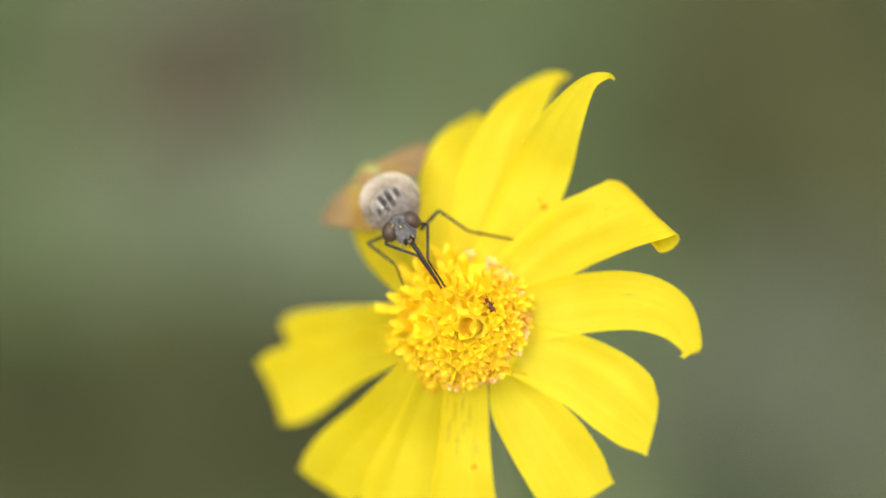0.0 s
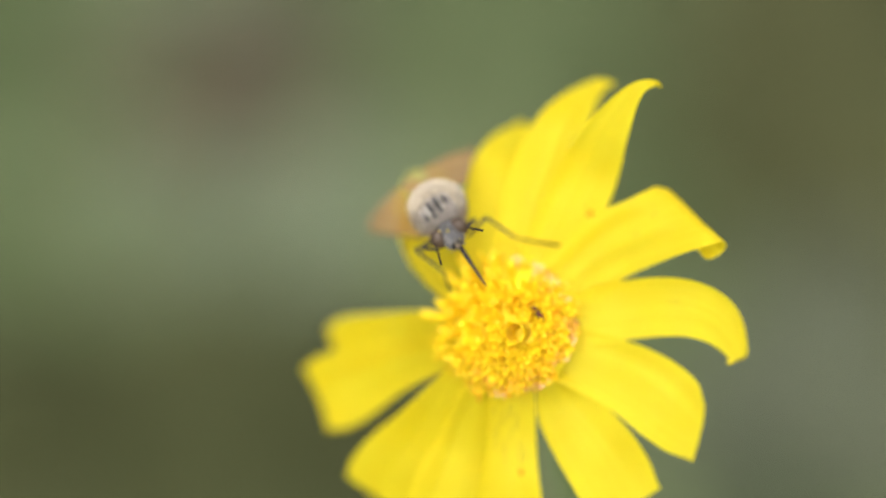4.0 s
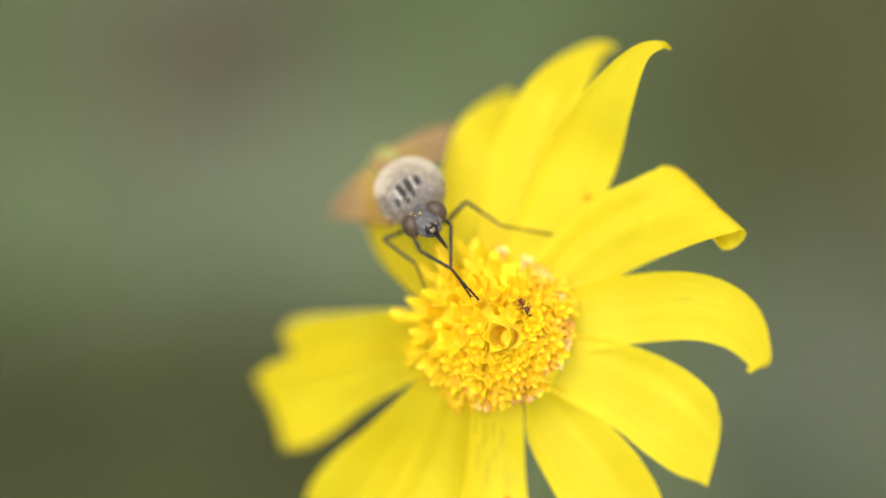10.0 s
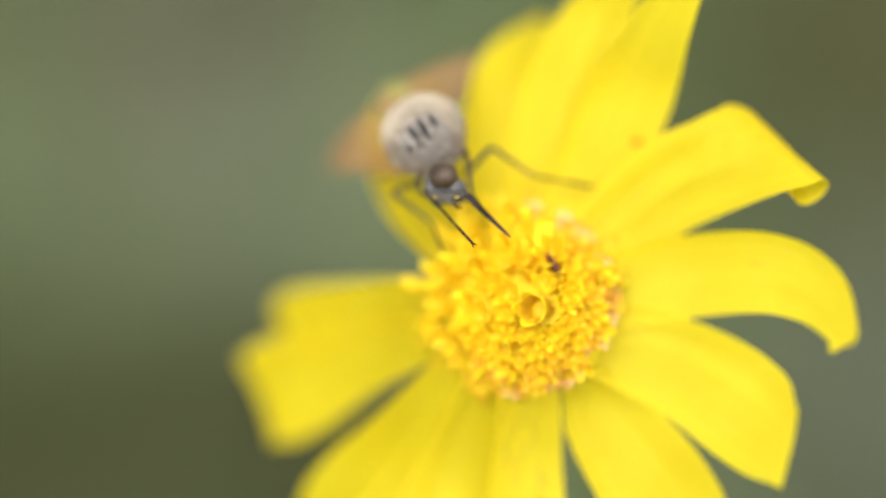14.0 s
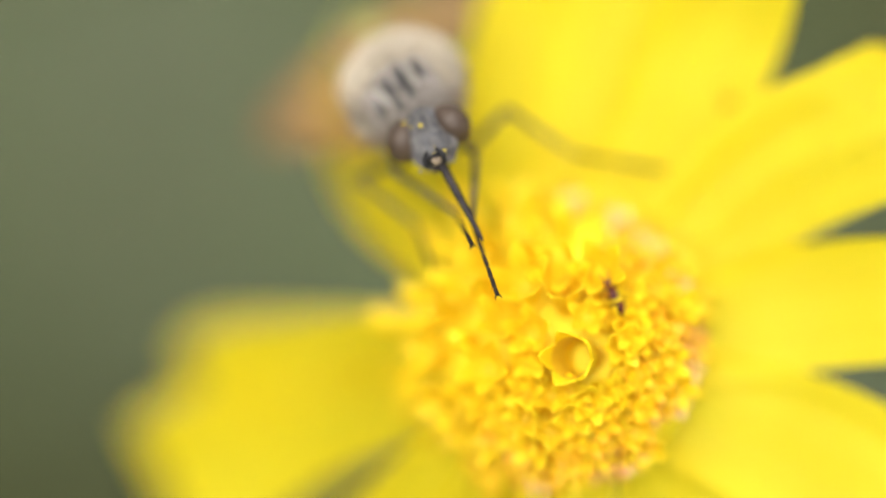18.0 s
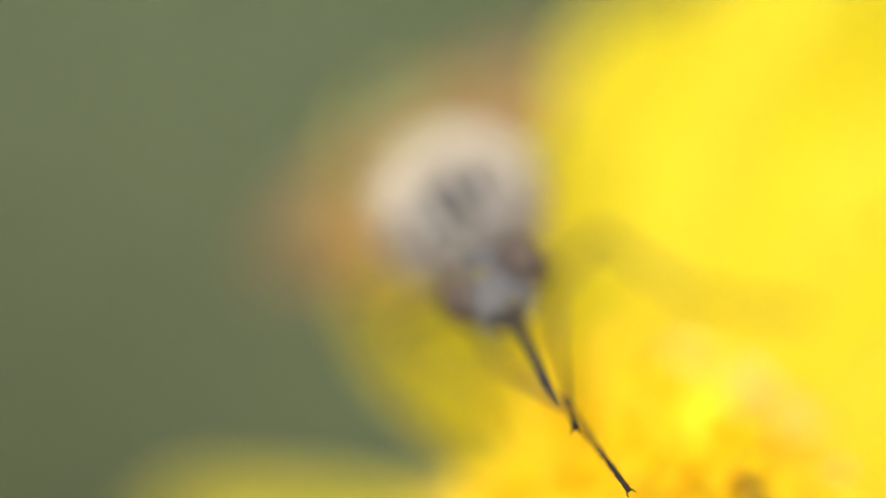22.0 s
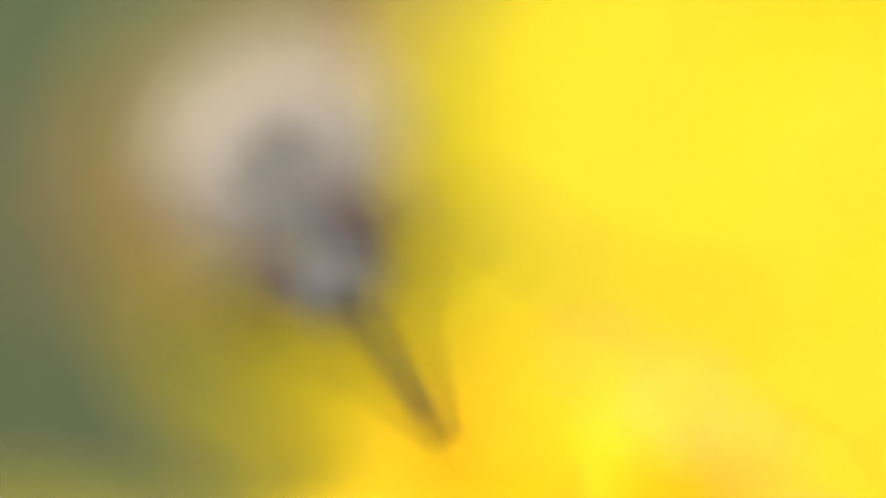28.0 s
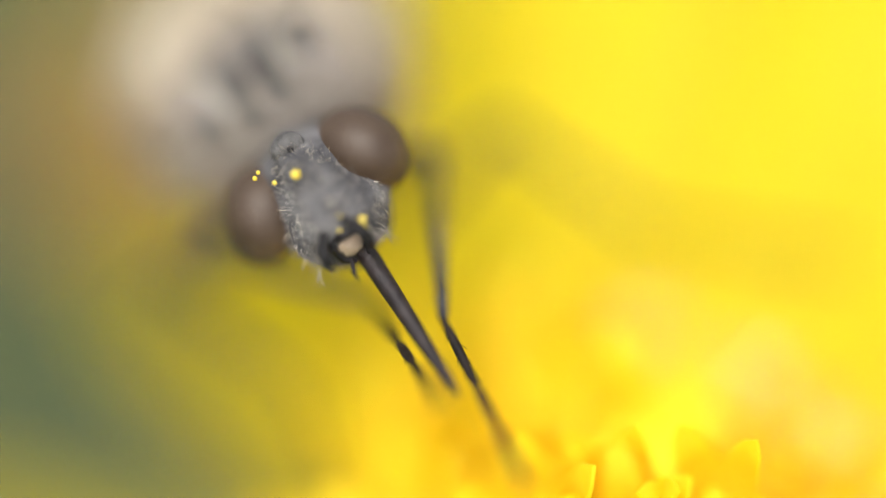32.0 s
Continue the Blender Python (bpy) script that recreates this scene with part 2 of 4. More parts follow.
def make_ground():
    bm = bmesh.new()
    bmesh.ops.create_grid(bm, x_segments=120, y_segments=120, size=1)
    for v in bm.verts:
        d = math.hypot(v.co.x, v.co.y)
        k = 0.5 + 400 * max(0, d - 0.5) ** 3
        v.co.x, v.co.y = v.co.x * k, v.co.y * k + 0.3
        v.co.z = 0.008 * noise.noise(Vector((v.co.x * 9, v.co.y * 9, 0))) if d < 0.6 else 0
    tagged(new("ground", finish(bm, "ground", GROUND)), "uneven olive-green meadow ground far below the flower", "ground", kind="structure")


bare = []
SPREAD = 0.65


def patch(name, x, y, rx, ry, mat, label, category, seed, high=0.012):
    """A low irregular mound lying on the ground, of given radii in metres."""
    c = ground_at(x, y)
    rx, ry, high = rx * SPREAD, ry * SPREAD, high * SPREAD
    bare.append((c.x, c.y, rx, ry))
    bm = bmesh.new()
    bmesh.ops.create_uvsphere(bm, u_segments=36, v_segments=18, radius=1)
    for v in bm.verts:
        k = 1 + 0.65 * noise.noise(v.co * 1.8 + Vector((seed, 0, 0))) + 0.2 * noise.noise(v.co * 5 + Vector((0, seed, 0)))
        v.co = Vector((v.co.x * rx * k, v.co.y * ry * k, max(v.co.z, -0.4) * high * k))
    ob = new(name, finish(bm, name, mat))
    ob.matrix_basis = pose(c.x, c.y, 0.003)
    return tagged(ob, label, category)


def leaf_mesh(seed):
    """A small dead leaf: pointed, cupped and curled."""
    rnd = random.Random(seed)
    bm, rows = bmesh.new(), []
    bend, twist = rnd.uniform(0.1, 0.5), rnd.uniform(-0.6, 0.6)
    for k in range(7):
        f = k / 6
        w = 0.30 * math.sin(math.pi * min(0.98, 0.06 + 0.9 * f)) ** 0.8
        rows.append([bm.verts.new((0.009 * (f - 0.5), 0.009 * g * w, 0.009 * (bend * (f - 0.5) ** 2 + 0.25 * abs(g) * w + twist * g * w * (f - 0.5)))) for g in (-1, -0.5, 0, 0.5, 1)])
    for a, b in zip(rows, rows[1:]):
        for j in range(4):
            bm.faces.new((a[j], a[j + 1], b[j + 1], b[j]))
    bmesh.ops.solidify(bm, geom=bm.faces[:], thickness=0.00025)
    return bm


def clod_mesh(seed):
    """A rough crumb of earth."""
    bm = bmesh.new()
    bmesh.ops.create_icosphere(bm, subdivisions=2, radius=0.0022)
    for v in bm.verts:
        v.co *= 1 + 0.5 * noise.noise(v.co * 700 + Vector((seed, 0, 0)))
        v.co.z *= 0.7
    return bm


def strew(thing, name, meshes, count, rx, ry, high, seed):
    """Scatters pieces over a low mound, as parts of it."""
    rnd = random.Random(seed)
    for k in range(count):
        r, a = math.sqrt(rnd.random()) * 0.85, rnd.uniform(0, 6.283)
        x, y = rx * SPREAD * r * math.cos(a), ry * SPREAD * r * math.sin(a)
        ob = part(name, rnd.choice(meshes), None, thing)
        ob.matrix_basis = pose(x, y, high * SPREAD * math.sqrt(1 - r * r) + 0.001, rnd.uniform(-25, 25), rnd.uniform(-25, 25), rnd.uniform(0, 360))


make_ground()
damp = patch("soil_patch", -16.2, -14.6, 0.045, 0.036, SOIL_DARK, "dark damp bare soil patch on the meadow ground", "soil", 1)
bare_soil = patch("soil_patch", 21.5, 8, 0.030, 0.10, SOIL_OLIVE, "olive-brown bare soil patch on the meadow ground", "soil", 5)
litter = patch("litter_patch", -14.3, 5.6, 0.019, 0.024, LITTER, "reddish brown dry leaf litter on the ground", "leaf litter", 9)
pale_litter = patch("litter_patch", -10.5, 11.5, 0.013, 0.018, PALE_LITTER, "bleached pale brown leaf litter on the ground", "leaf litter", 12)
patch("moss_cushion", -9.0, 0.0, 0.0175, 0.025, MOSS, "pale grey-green moss cushion on the meadow ground", "moss", 21)
patch("moss_cushion", -16.8, 1.6, 0.016, 0.022, MOSS, "pale grey-green moss cushion on the meadow ground", "moss", 27)
patch("moss_cushion", -17.5, 13.2, 0.010, 0.016, MOSS, "pale grey-green moss cushion on the meadow ground", "moss", 33)
patch("stone", 20, -13, 0.026, 0.034, STONE, "grey weathered field stone lying on the ground", "stone", 15, 0.02)
strew(litter, "leaf", [finish(leaf_mesh(k), "leaf", LITTER) for k in range(4)], 60, 0.019, 0.024, 0.012, 41)
strew(pale_litter, "leaf", [finish(leaf_mesh(k), "leaf", PALE_LITTER) for k in range(4, 7)], 40, 0.013, 0.018, 0.012, 42)
strew(damp, "clod", [finish(clod_mesh(k), "clod", SOIL_DARK) for k in range(4)], 80, 0.045, 0.036, 0.012, 43)
strew(bare_soil, "clod", [finish(clod_mesh(k), "clod", SOIL_OLIVE) for k in range(4, 8)], 80, 0.030, 0.10, 0.012, 44)


def make_grass(mat, count, seed, name, label, low, high):
    rnd = random.Random(seed)
    bm = bmesh.new()
    for i in range(count):
        x, y = rnd.gauss(0, 0.24), 0.22 + rnd.gauss(0, 0.26)
        if any(((x - bx) / rx) ** 2 + ((y - by) / ry) ** 2 < 1.0 for bx, by, rx, ry in bare):
            continue
        h, w, a = rnd.uniform(low, high), rnd.uniform(0.001, 0.0028), rnd.uniform(0, 6.283)
        lean, b = rnd.uniform(0.3, 1.1), rnd.uniform(0, 6.283)
        prev = None
        for k in range(5):
            f = k / 4
            cx, cy = x + math.cos(b) * h * lean * f * f, y + math.sin(b) * h * lean * f * f
            ww = w * (1 - f ** 2) + 0.0002
            cur = [bm.verts.new((cx - math.cos(a) * ww, cy - math.sin(a) * ww, h * f)), bm.verts.new((cx + math.cos(a) * ww, cy + math.sin(a) * ww, h * f))]
            if prev:
                bm.faces.new((prev[0], prev[1], cur[1], cur[0]))
            prev = cur
    tagged(new(name, finish(bm, name, mat)), label, "grass", kind="stuff")


make_grass(GRASS, 5000, 3, "grass", "short green meadow grass growing from the ground", 0.010, 0.030)
make_grass(DRY_GRASS, 1300, 4, "dry_grass", "dry straw-coloured grass between the green blades", 0.008, 0.026)

# ---- the flower: disc, florets, petals, stem ----
CENTRE = Vector((1.74, -4.90, -2.1))
AXIS = Vector((-0.30, 0.22, 0.92)).normalized()
DISC_R, DISC_H = 3.8, 2.3
to_axis = AXIS.to_track_quat("Z", "Y").to_matrix()

flower = new("flower")
flower.matrix_basis = VIEW @ Matrix.Translation(CENTRE * MM)
tagged(flower, "yellow daisy flower with broad curling ray petals", "flower")


def at(px, py, z):
    """Millimetres of the flower's space from a place in the view, 32 steps to a millimetre, and its depth."""
    k = (233 - z) / 7459
    return Vector(((px - 784) * k, (441 - py) * k, z)) - CENTRE


def dome(x, y):
    """Height and slope of the disc over its base, in its own axes."""
    r = min(math.hypot(x, y) / DISC_R, 0.98)
    z = DISC_H * math.sqrt(1 - r * r)
    return Vector((x, y, z)), Vector((x / DISC_R ** 2, y / DISC_R ** 2, z / DISC_H ** 2)).normalized()


def make_petal(points, widths, seed, curl=0, curl_from=0.8, back=(0, 0, -1), cup=0.12, teeth=0.03, end_side=None, skew=0.0, blunt=0.22, roll=0.0, corner=0.0, side_from=(0.70, 0.88), nu=44, nv=22):
    """A ray petal: a spine through points, a width at each of them, tip rolled back by curl degrees, cupped across, toothed at the end."""
    rnd = random.Random(seed)
    spine = curve(points, nu)
    wide = curve([(w, 0, 0) for w in widths], nu)
    k0 = int(nu * curl_from)
    fold = Vector((0, 0, 0))
    if curl:
        step = (spine[k0] - spine[k0 - 1]).length
        way = (spine[k0] - spine[k0 - 1]).normalized()
        back = Vector(back)
        if roll:
            hinge = Vector(end_side).normalized()
            way = (way - hinge * way.dot(hinge)).normalized()
            back = way.cross(hinge)
            fold = way.copy()
            back = back if back.z < 0 else -back
            step = roll * radians(curl) / (nu - 1 - k0)
        back = (back - way * way.dot(back)).normalized()
        for i in range(k0 + 1, nu):
            a = radians(curl) * ((i - k0) / (nu - 1 - k0)) ** (1.0 if roll else 1.2)
            spine[i] = spine[i - 1] + (way * math.cos(a) + back * math.sin(a)) * step
    normal = Vector((0, 0, 1))
    bm = bmesh.new()
    uv = bm.loops.layers.uv.new("petal")
    waves = [(rnd.uniform(0.5, 1.0), rnd.uniform(0, 6.28)) for _ in range(3)]
    grooves = (-0.42 + rnd.uniform(-0.1, 0.1), 0.36 + rnd.uniform(-0.1, 0.1))
    grid, uvs = [], {}
    for i in range(nu):
        f = i / (nu - 1)
        way = (spine[min(i + 1, nu - 1)] - spine[max(i - 1, 0)]).normalized()
        side = way.cross(normal)
        if end_side:
            side = side.normalized().lerp(Vector(end_side), smooth_step(*side_from, f))
        if (roll and i > k0) or side.length < 1e-4 or (grid and side.normalized().dot(last_side) < -0.2):
            side = last_side
        side = side.normalized()
        if grid:
            side = (side + last_side * 2).normalized()
        last_side = side
        up = side.cross(way).normalized()
        row = []
        for j in range(nv):
            g = 2 * j / (nv - 1) - 1
            w = wide[i].x * 0.5
            round_end = 1 - 0.10 * smooth_step(0.86, 1, f) * abs(g) ** 3 - (corner * smooth_step(0.80, 0.90, f) if g < 0 else 0)
            h = cup * wide[i].x * (g * g - 0.3)
            h += 0.026 * wide[i].x * sum(m * math.cos(g * (5 + 2 * q) + ph) for q, (m, ph) in enumerate(waves)) * 0.6 * (0.4 + 0.6 * f) * (1 - smooth_step(0.5, 0.75, f) if roll else 1 - 0.75 * smooth_step(0.65, 0.95, f))
            h -= 0.010 * wide[i].x * sum(math.exp(-((g - c) / 0.11) ** 2) for c in grooves) * smooth_step(0.05, 0.3, f) * (1 - smooth_step(0.7, 0.98, f))
            edge = teeth * wide[i].x * 3 * (0.5 - 0.5 * math.cos(g * 7.5 + waves[0][1])) * smooth_step(0.9, 1, f)
            p = spine[i] + way * skew * g * f ** 3 + side * (g * w * round_end + 0.03 * w * math.sin(f * 9 + waves[1][1]) * g) + up * h - way * (edge + blunt * w * abs(g) ** 2.5 * smooth_step(0.8, 1, f))
            p -= fold * 0.55 * max(0, -g) ** 5 * smooth_step(0.6, 0.8, f)
            v = bm.verts.new(p * MM)
            uvs[v] = (f, j / (nv - 1))
            row.append(v)
        grid.append(row)
    for a, b in zip(grid, grid[1:]):
        for j in range(nv - 1):
            face = bm.faces.new((a[j], a[j + 1], b[j + 1], b[j]))
            for loop in face.loops:
                loop[uv].uv = uvs[loop.vert]
    bmesh.ops.solidify(bm, geom=bm.faces[:], thickness=0.10 * MM)
    return bm


def ray(points, widths, seed, label="", **kw):
    pts = [at(*p) for p in points]
    pts[0].z += 1.9
    pts = [pts[0] * 0.62 + Vector((0, 0, -0.1))] + pts
    widths = [widths[0] * 0.7] + list(widths)
    ob = part("petal", make_petal(pts, [w / 32 for w in widths], seed, **kw), PETAL, flower, label)
    return ob


# petals, from the one under the insect round past the bottom
ray([(752, 520, -4.5), (697, 440, -6.5), (676, 352, -9), (668, 282, -11)], [90, 132, 130, 70], 4)
ray([(800, 480, -4.9), (808, 350, -5.0), (828, 258, -6.4), (872, 186, -9.5)], [95, 128, 118, 34], 3, cup=0.03)
ray([(855, 480, -4.7), (893, 320, -4.2), (938, 194, -4.6), (1006, 116, -6.6), (1046, 106, -6.0)], [100, 148, 106, 38, 8], 2, cup=0.03)
ray([(895, 490, -4.1), (982, 310, -2.6), (1033, 196, -0.5), (1082, 122, 0.6), (1122, 104, 0.5), (1138, 112, 0.0)], [110, 128, 84, 36, 14, 6], 1, cup=0.03, label="tall petal with a pointed curling tip")
ray([(930, 515, -3.9), (1030, 434, -1.6), (1120, 392, -0.5), (1188, 365, 0.0), (1256, 350, 0.3)], [105, 140, 152, 184, 180], 5, cup=0.02, teeth=0.0, blunt=0.0, curl=290, curl_from=0.78, roll=0.74, corner=0.0, end_side=(0.66, -0.66, 0.48), side_from=(0.35, 0.78), label="petal with its end rolled under")
ray([(950, 580, -3.3), (1075, 556, -1.2), (1180, 552, -0.2), (1252, 580, -0.6), (1286, 632, -1.0), (1288, 658, -1.1), (1272, 656, -1.1)], [105, 122, 118, 94, 50, 36, 30], 6, cup=0.06, teeth=0.0, blunt=0.02, end_side=(-0.5, -0.3, 0.75), label="petal with its end bent down")
ray([(935, 640, -3.4), (1062, 690, -1.3), (1150, 747, -0.8), (1216, 804, -1.3)], [105, 146, 152, 116], 7, cup=0.06, skew=1.0, teeth=0.0, blunt=0.12)
ray([(910, 692, -3.2), (946, 754, -1.8), (1014, 847, -1.3), (1078, 950, -1.7)], [60, 118, 162, 152], 8, teeth=0.0, blunt=0.06)
ray([(841, 710, -2.9), (839, 820, -1.9), (836, 910, -1.8), (836, 1000, -2.4)], [82, 102, 124, 140], 9, teeth=0.006, blunt=0.10)
ray([(778, 705, -3.4), (742, 820, -3.8), (715, 905, -4.6), (690, 992, -5.6)], [66, 106, 134, 145], 10, teeth=0.006, blunt=0.10)
ray([(732, 686, -3.7), (658, 792, -4.8), (602, 864, -6.3), (560, 924, -7.8)], [52, 108, 146, 150], 11, teeth=0.0, blunt=0.20)
ray([(720, 630, -4.0), (610, 664, -6.8), (519, 706, -9.6), (455, 732, -11.2)], [74, 124, 154, 158], 12, teeth=0.0, blunt=0.06)
ray([(710, 595, -5.0), (602, 608, -8.0), (530, 620, -10.4), (488, 634, -11.8)], [80, 100, 112, 92], 13, teeth=0.0, blunt=0.15)


bpy.context.view_layer.update()


def on_petal(px, py):
    """The nearest petal under a place of the view: the point and normal there, in the flower's space."""
    far, near = at(px, py, -30), at(px, py, 20)
    way = (far - near).normalized()
    best = None
    for ob in flower.children:
        hit, p, nrm, _ = ob.ray_cast(near * MM, way)
        if hit and (best is None or p.z > best[0].z):
            best = (p.copy(), nrm.copy())
    return best


def spot(px, py, rx, ry, turn):
    """A small orange blemish, a thin pad that lies on the petal."""
    p, nrm = on_petal(px, py)
    nrm = nrm if nrm.z > 0 else -nrm
    ob = part("spot", ball((rx * 0.62, ry * 0.62, 0.035), seg=18, rings=8, rough=0.6), SPOT, flower, "orange blemish")
    ob.matrix_basis = Matrix.Translation(p + nrm * 0.012 * MM) @ nrm.to_track_quat("Z", "Y").to_matrix().to_4x4() @ pose(0, 0, 0, 0, 0, turn)


def streak(x0, y0, x1, y1, r):
    """A thin dark streak along a petal's vein."""
    pts = []
    for k in range(9):
        p, nrm = on_petal(x0 + (x1 - x0) * k / 8 + math.sin(k * 1.7) * 0.8, y0 + (y1 - y0) * k / 8)
        pts.append(p / MM)
    part("streak", tube(pts, [r * (0.3 + 0.7 * math.sin(math.pi * (k + 0.5) / 9)) for k in range(9)], 6), VEIN_DARK, flower, "dark withered vein")


spot(996, 365, 0.40, 0.24, -10)
spot(988, 352, 0.12, 0.10, 0)
spot(858, 880, 0.28, 0.26, 0)
for sx, y0, y1 in ((806, 742, 770), (809, 784, 836), (822, 750, 792), (826, 806, 862), (836, 745, 775), (838, 790, 818), (850, 756, 800), (857, 816, 880), (866, 836, 858)):
    streak(sx, y0, sx - 2 + (sx - 836) * 0.04, y1, 0.020)
streak(1118, 372, 1130, 362, 0.014)
streak(1080, 410, 1092, 400, 0.012)
streak(1150, 540, 1176, 538, 0.012)


def open_floret(size, tall, spread, seed, lobes=5, rise=0.40, bore=0.24, wall=0.03, hollow=1.0):
    """A tubular floret: a slender tube that widens into a bell with five pointed lobes that curl outward."""
    rnd = random.Random(seed)
    bm = bmesh.new()
    n = lobes * 6
    tall_of = [rnd.uniform(0.82, 1.18) for _ in range(lobes)]
    lean = [rnd.uniform(0.75, 1.3) for _ in range(lobes)]
    turn = [2 * math.pi * k / n for k in range(n)]

    def ring(r, h):
        return [bm.verts.new(Vector((math.cos(a) * r * size, math.sin(a) * r * size, h * tall)) * MM) for a in turn]

    def lobe_row(share, inside):
        row = []
        for k, a in enumerate(turn):
            i = k // 6
            ph = (k % 6) / 6
            lobe = (0.30 * (1 - abs(2 * ph - 1)) + 0.70 * math.sin(math.pi * ph)) * share
            up = rise * tall_of[i] * lobe * size
            r = (0.44 + spread * lean[i] * lobe ** 1.7 - inside * wall) * size
            row.append(bm.verts.new(Vector((math.cos(a) * r, math.sin(a) * r, 0.86 * tall + up + inside * 0.03)) * MM))
        return row

    outer = [ring(0.20, 0.0), ring(0.23, 0.35), ring(0.34, 0.60), ring(0.42, 0.78), lobe_row(0.0, 0), lobe_row(0.4, 0), lobe_row(0.75, 0), lobe_row(1.0, 0)]
    inner = [lobe_row(1.0, 1), lobe_row(0.75, 1), lobe_row(0.4, 1), lobe_row(0.0, 1), ring(0.41 - wall, 0.86 - 0.12 * hollow), ring(0.5 * (bore + 0.37 - wall), 0.86 - 0.30 * hollow), ring(bore, 0.86 - 0.56 * hollow)]
    rows = outer + inner
    for i, (p, q) in enumerate(zip(rows, rows[1:])):
        for k in range(n):
            j = (k + 1) % n
            face = bm.faces.new((p[k], p[j], q[j], q[k]))
            if i >= len(outer) + 3:
                face.material_index = 1
    deep = bm.verts.new(Vector((0, 0, (0.86 - 0.81 * hollow) * tall)) * MM)
    for k in range(n):
        bm.faces.new((inner[-1][k], inner[-1][(k + 1) % n], deep)).material_index = 1
    bmesh.ops.remove_doubles(bm, verts=bm.verts[:], dist=0.002 * MM)
    return bm


def club_floret(size, tall):
    """A closed floret: a club with a blunt pentagonal top."""
    prof = [(0, 0.18), (0.4, 0.2), (0.68, 0.27), (0.84, 0.29), (0.93, 0.24), (0.98, 0.14), (1.0, 0.03)]
    return tube([(0, 0, h * tall) for h, _ in prof], [r * size for _, r in prof], 10)


disc = part("disc", ball((DISC_R + 0.25, DISC_R + 0.25, DISC_H), (0, 0, -0.15), seg=40, rings=20, rough=0.03), DISC, flower, "domed orange floret bed")
disc.matrix_basis = to_axis.to_4x4()

big = [finish(open_floret(1.50, 1.60, 0.26, 20 + i, rise=0.52, hollow=0.55), "floret", FLORET, second=THROAT) for i in range(4)]
mid = [finish(open_floret(1.20, 1.40, 0.26, 30 + i, rise=0.50, hollow=0.5), "floret", FLORET, second=THROAT) for i in range(4)]
small = [finish(open_floret(0.80, 0.95, 0.26, 40 + i, rise=0.34, hollow=0.35), "floret", FLORET, second=THROAT) for i in range(4)]
rim_florets = [finish(open_floret(0.74, 0.85, 0.24, 50 + i, rise=0.30, hollow=0.35), "floret", FLORET_RIM, second=THROAT) for i in range(2)]
clubs = [finish(club_floret(1.30, 2.45), "floret", FLORET), finish(club_floret(1.15, 2.2), "floret", FLORET)]
withered = [finish(open_floret(0.5, 0.6, 0.6, 60), "floret", FLORET_OLD, second=THROAT), finish(open_floret(0.42, 0.75, 0.5, 61), "floret", ANTHER, second=THROAT)]


def make_florets():
    rnd = random.Random(11)
    inv = to_axis.inverted()
    open_side = (inv @ Vector((-0.62, 0.70, 0.1)))
    open_side.z = 0
    open_side.normalize()

    def add(mesh, p, nrm, spin, sink, scale=1.0):
        ob = part("floret", mesh, None, flower)
        turn = (to_axis @ nrm).to_track_quat("Z", "Y").to_matrix().to_4x4()
        ob.matrix_basis = Matrix.Translation((to_axis @ (p - nrm * sink)) * MM) @ turn @ pose(0, 0, 0, rnd.uniform(-16, 16), rnd.uniform(-16, 16), spin) @ Matrix.Scale(scale, 4)

    spots = []

    def free(p, gap):
        return all((p - q).length > (gap + g) / 2 for q, g in spots)

    # the gaping bud beside the middle
    p0 = inv @ (at(862, 605, 0.0))
    pb, nb = dome(p0.x, p0.y)
    bud = finish(open_floret(1.55, 3.2, 0.10, 77, rise=0.36, bore=0.31, wall=0.05), "floret", FLORET, second=CUP_SHADE)
    add(bud, pb, (nb + Vector((0.30, -0.2, 0.3))).normalized(), 20, 1.5)
    spots.append((pb, 1.45))
    total = 2200
    for i in range(total):
        r = DISC_R * 1.03 * math.sqrt((i + 0.5) / total)
        a = i * 2.39996
        x, y = r * math.cos(a), r * math.sin(a)
        p, nrm = dome(x, y)
        f = (x * open_side.x + y * open_side.y) / DISC_R
        rim = r / DISC_R
        if f > 0.22:
            gap = 1.15
        elif f > -0.12 and rim < 0.75:
            gap = 1.0
        else:
            gap = 0.45 if rim > 0.5 else 0.52
        gap *= rnd.uniform(0.92, 1.08)
        if not free(p, gap):
            continue
        spots.append((p, gap))
        spin = rnd.uniform(0, 72)
        if f > 0.22:
            if rim > 0.88 and (to_axis @ p).x > -1.9:
                add(rnd.choice(withered if rnd.random() < 0.35 else rim_florets), p, nrm, spin, 0.1, 1.2)
            elif rim > 0.88 and rnd.random() < 0.75:
                add(rnd.choice(clubs), p, (nrm + Vector((x, y, 0)).normalized() * 1.4).normalized(), spin, 0.2)
            elif rim > 0.5 and rnd.random() < 0.3:
                add(clubs[1], p, nrm, spin, 0.6)
            else:
                add(rnd.choice(big if rnd.random() < 0.5 else mid), p, nrm, spin, 0.3, rnd.uniform(0.88, 1.05))
        elif gap > 0.7:
            add(rnd.choice(mid), p, nrm, spin, 0.3, rnd.uniform(0.9, 1.1))
        else:
            if rim > 0.92 and rnd.random() < 0.6:
                m = rnd.choice(withered)
            # more orange towards the rim, which colours in the shaded ring
            elif rim > 0.72 and rnd.random() < 0.5:
                m = rnd.choice(rim_florets)
            else:
                m = rnd.choice(small)
            add(m, p, nrm, spin, 0.15, rnd.uniform(0.85, 1.2))


make_florets()


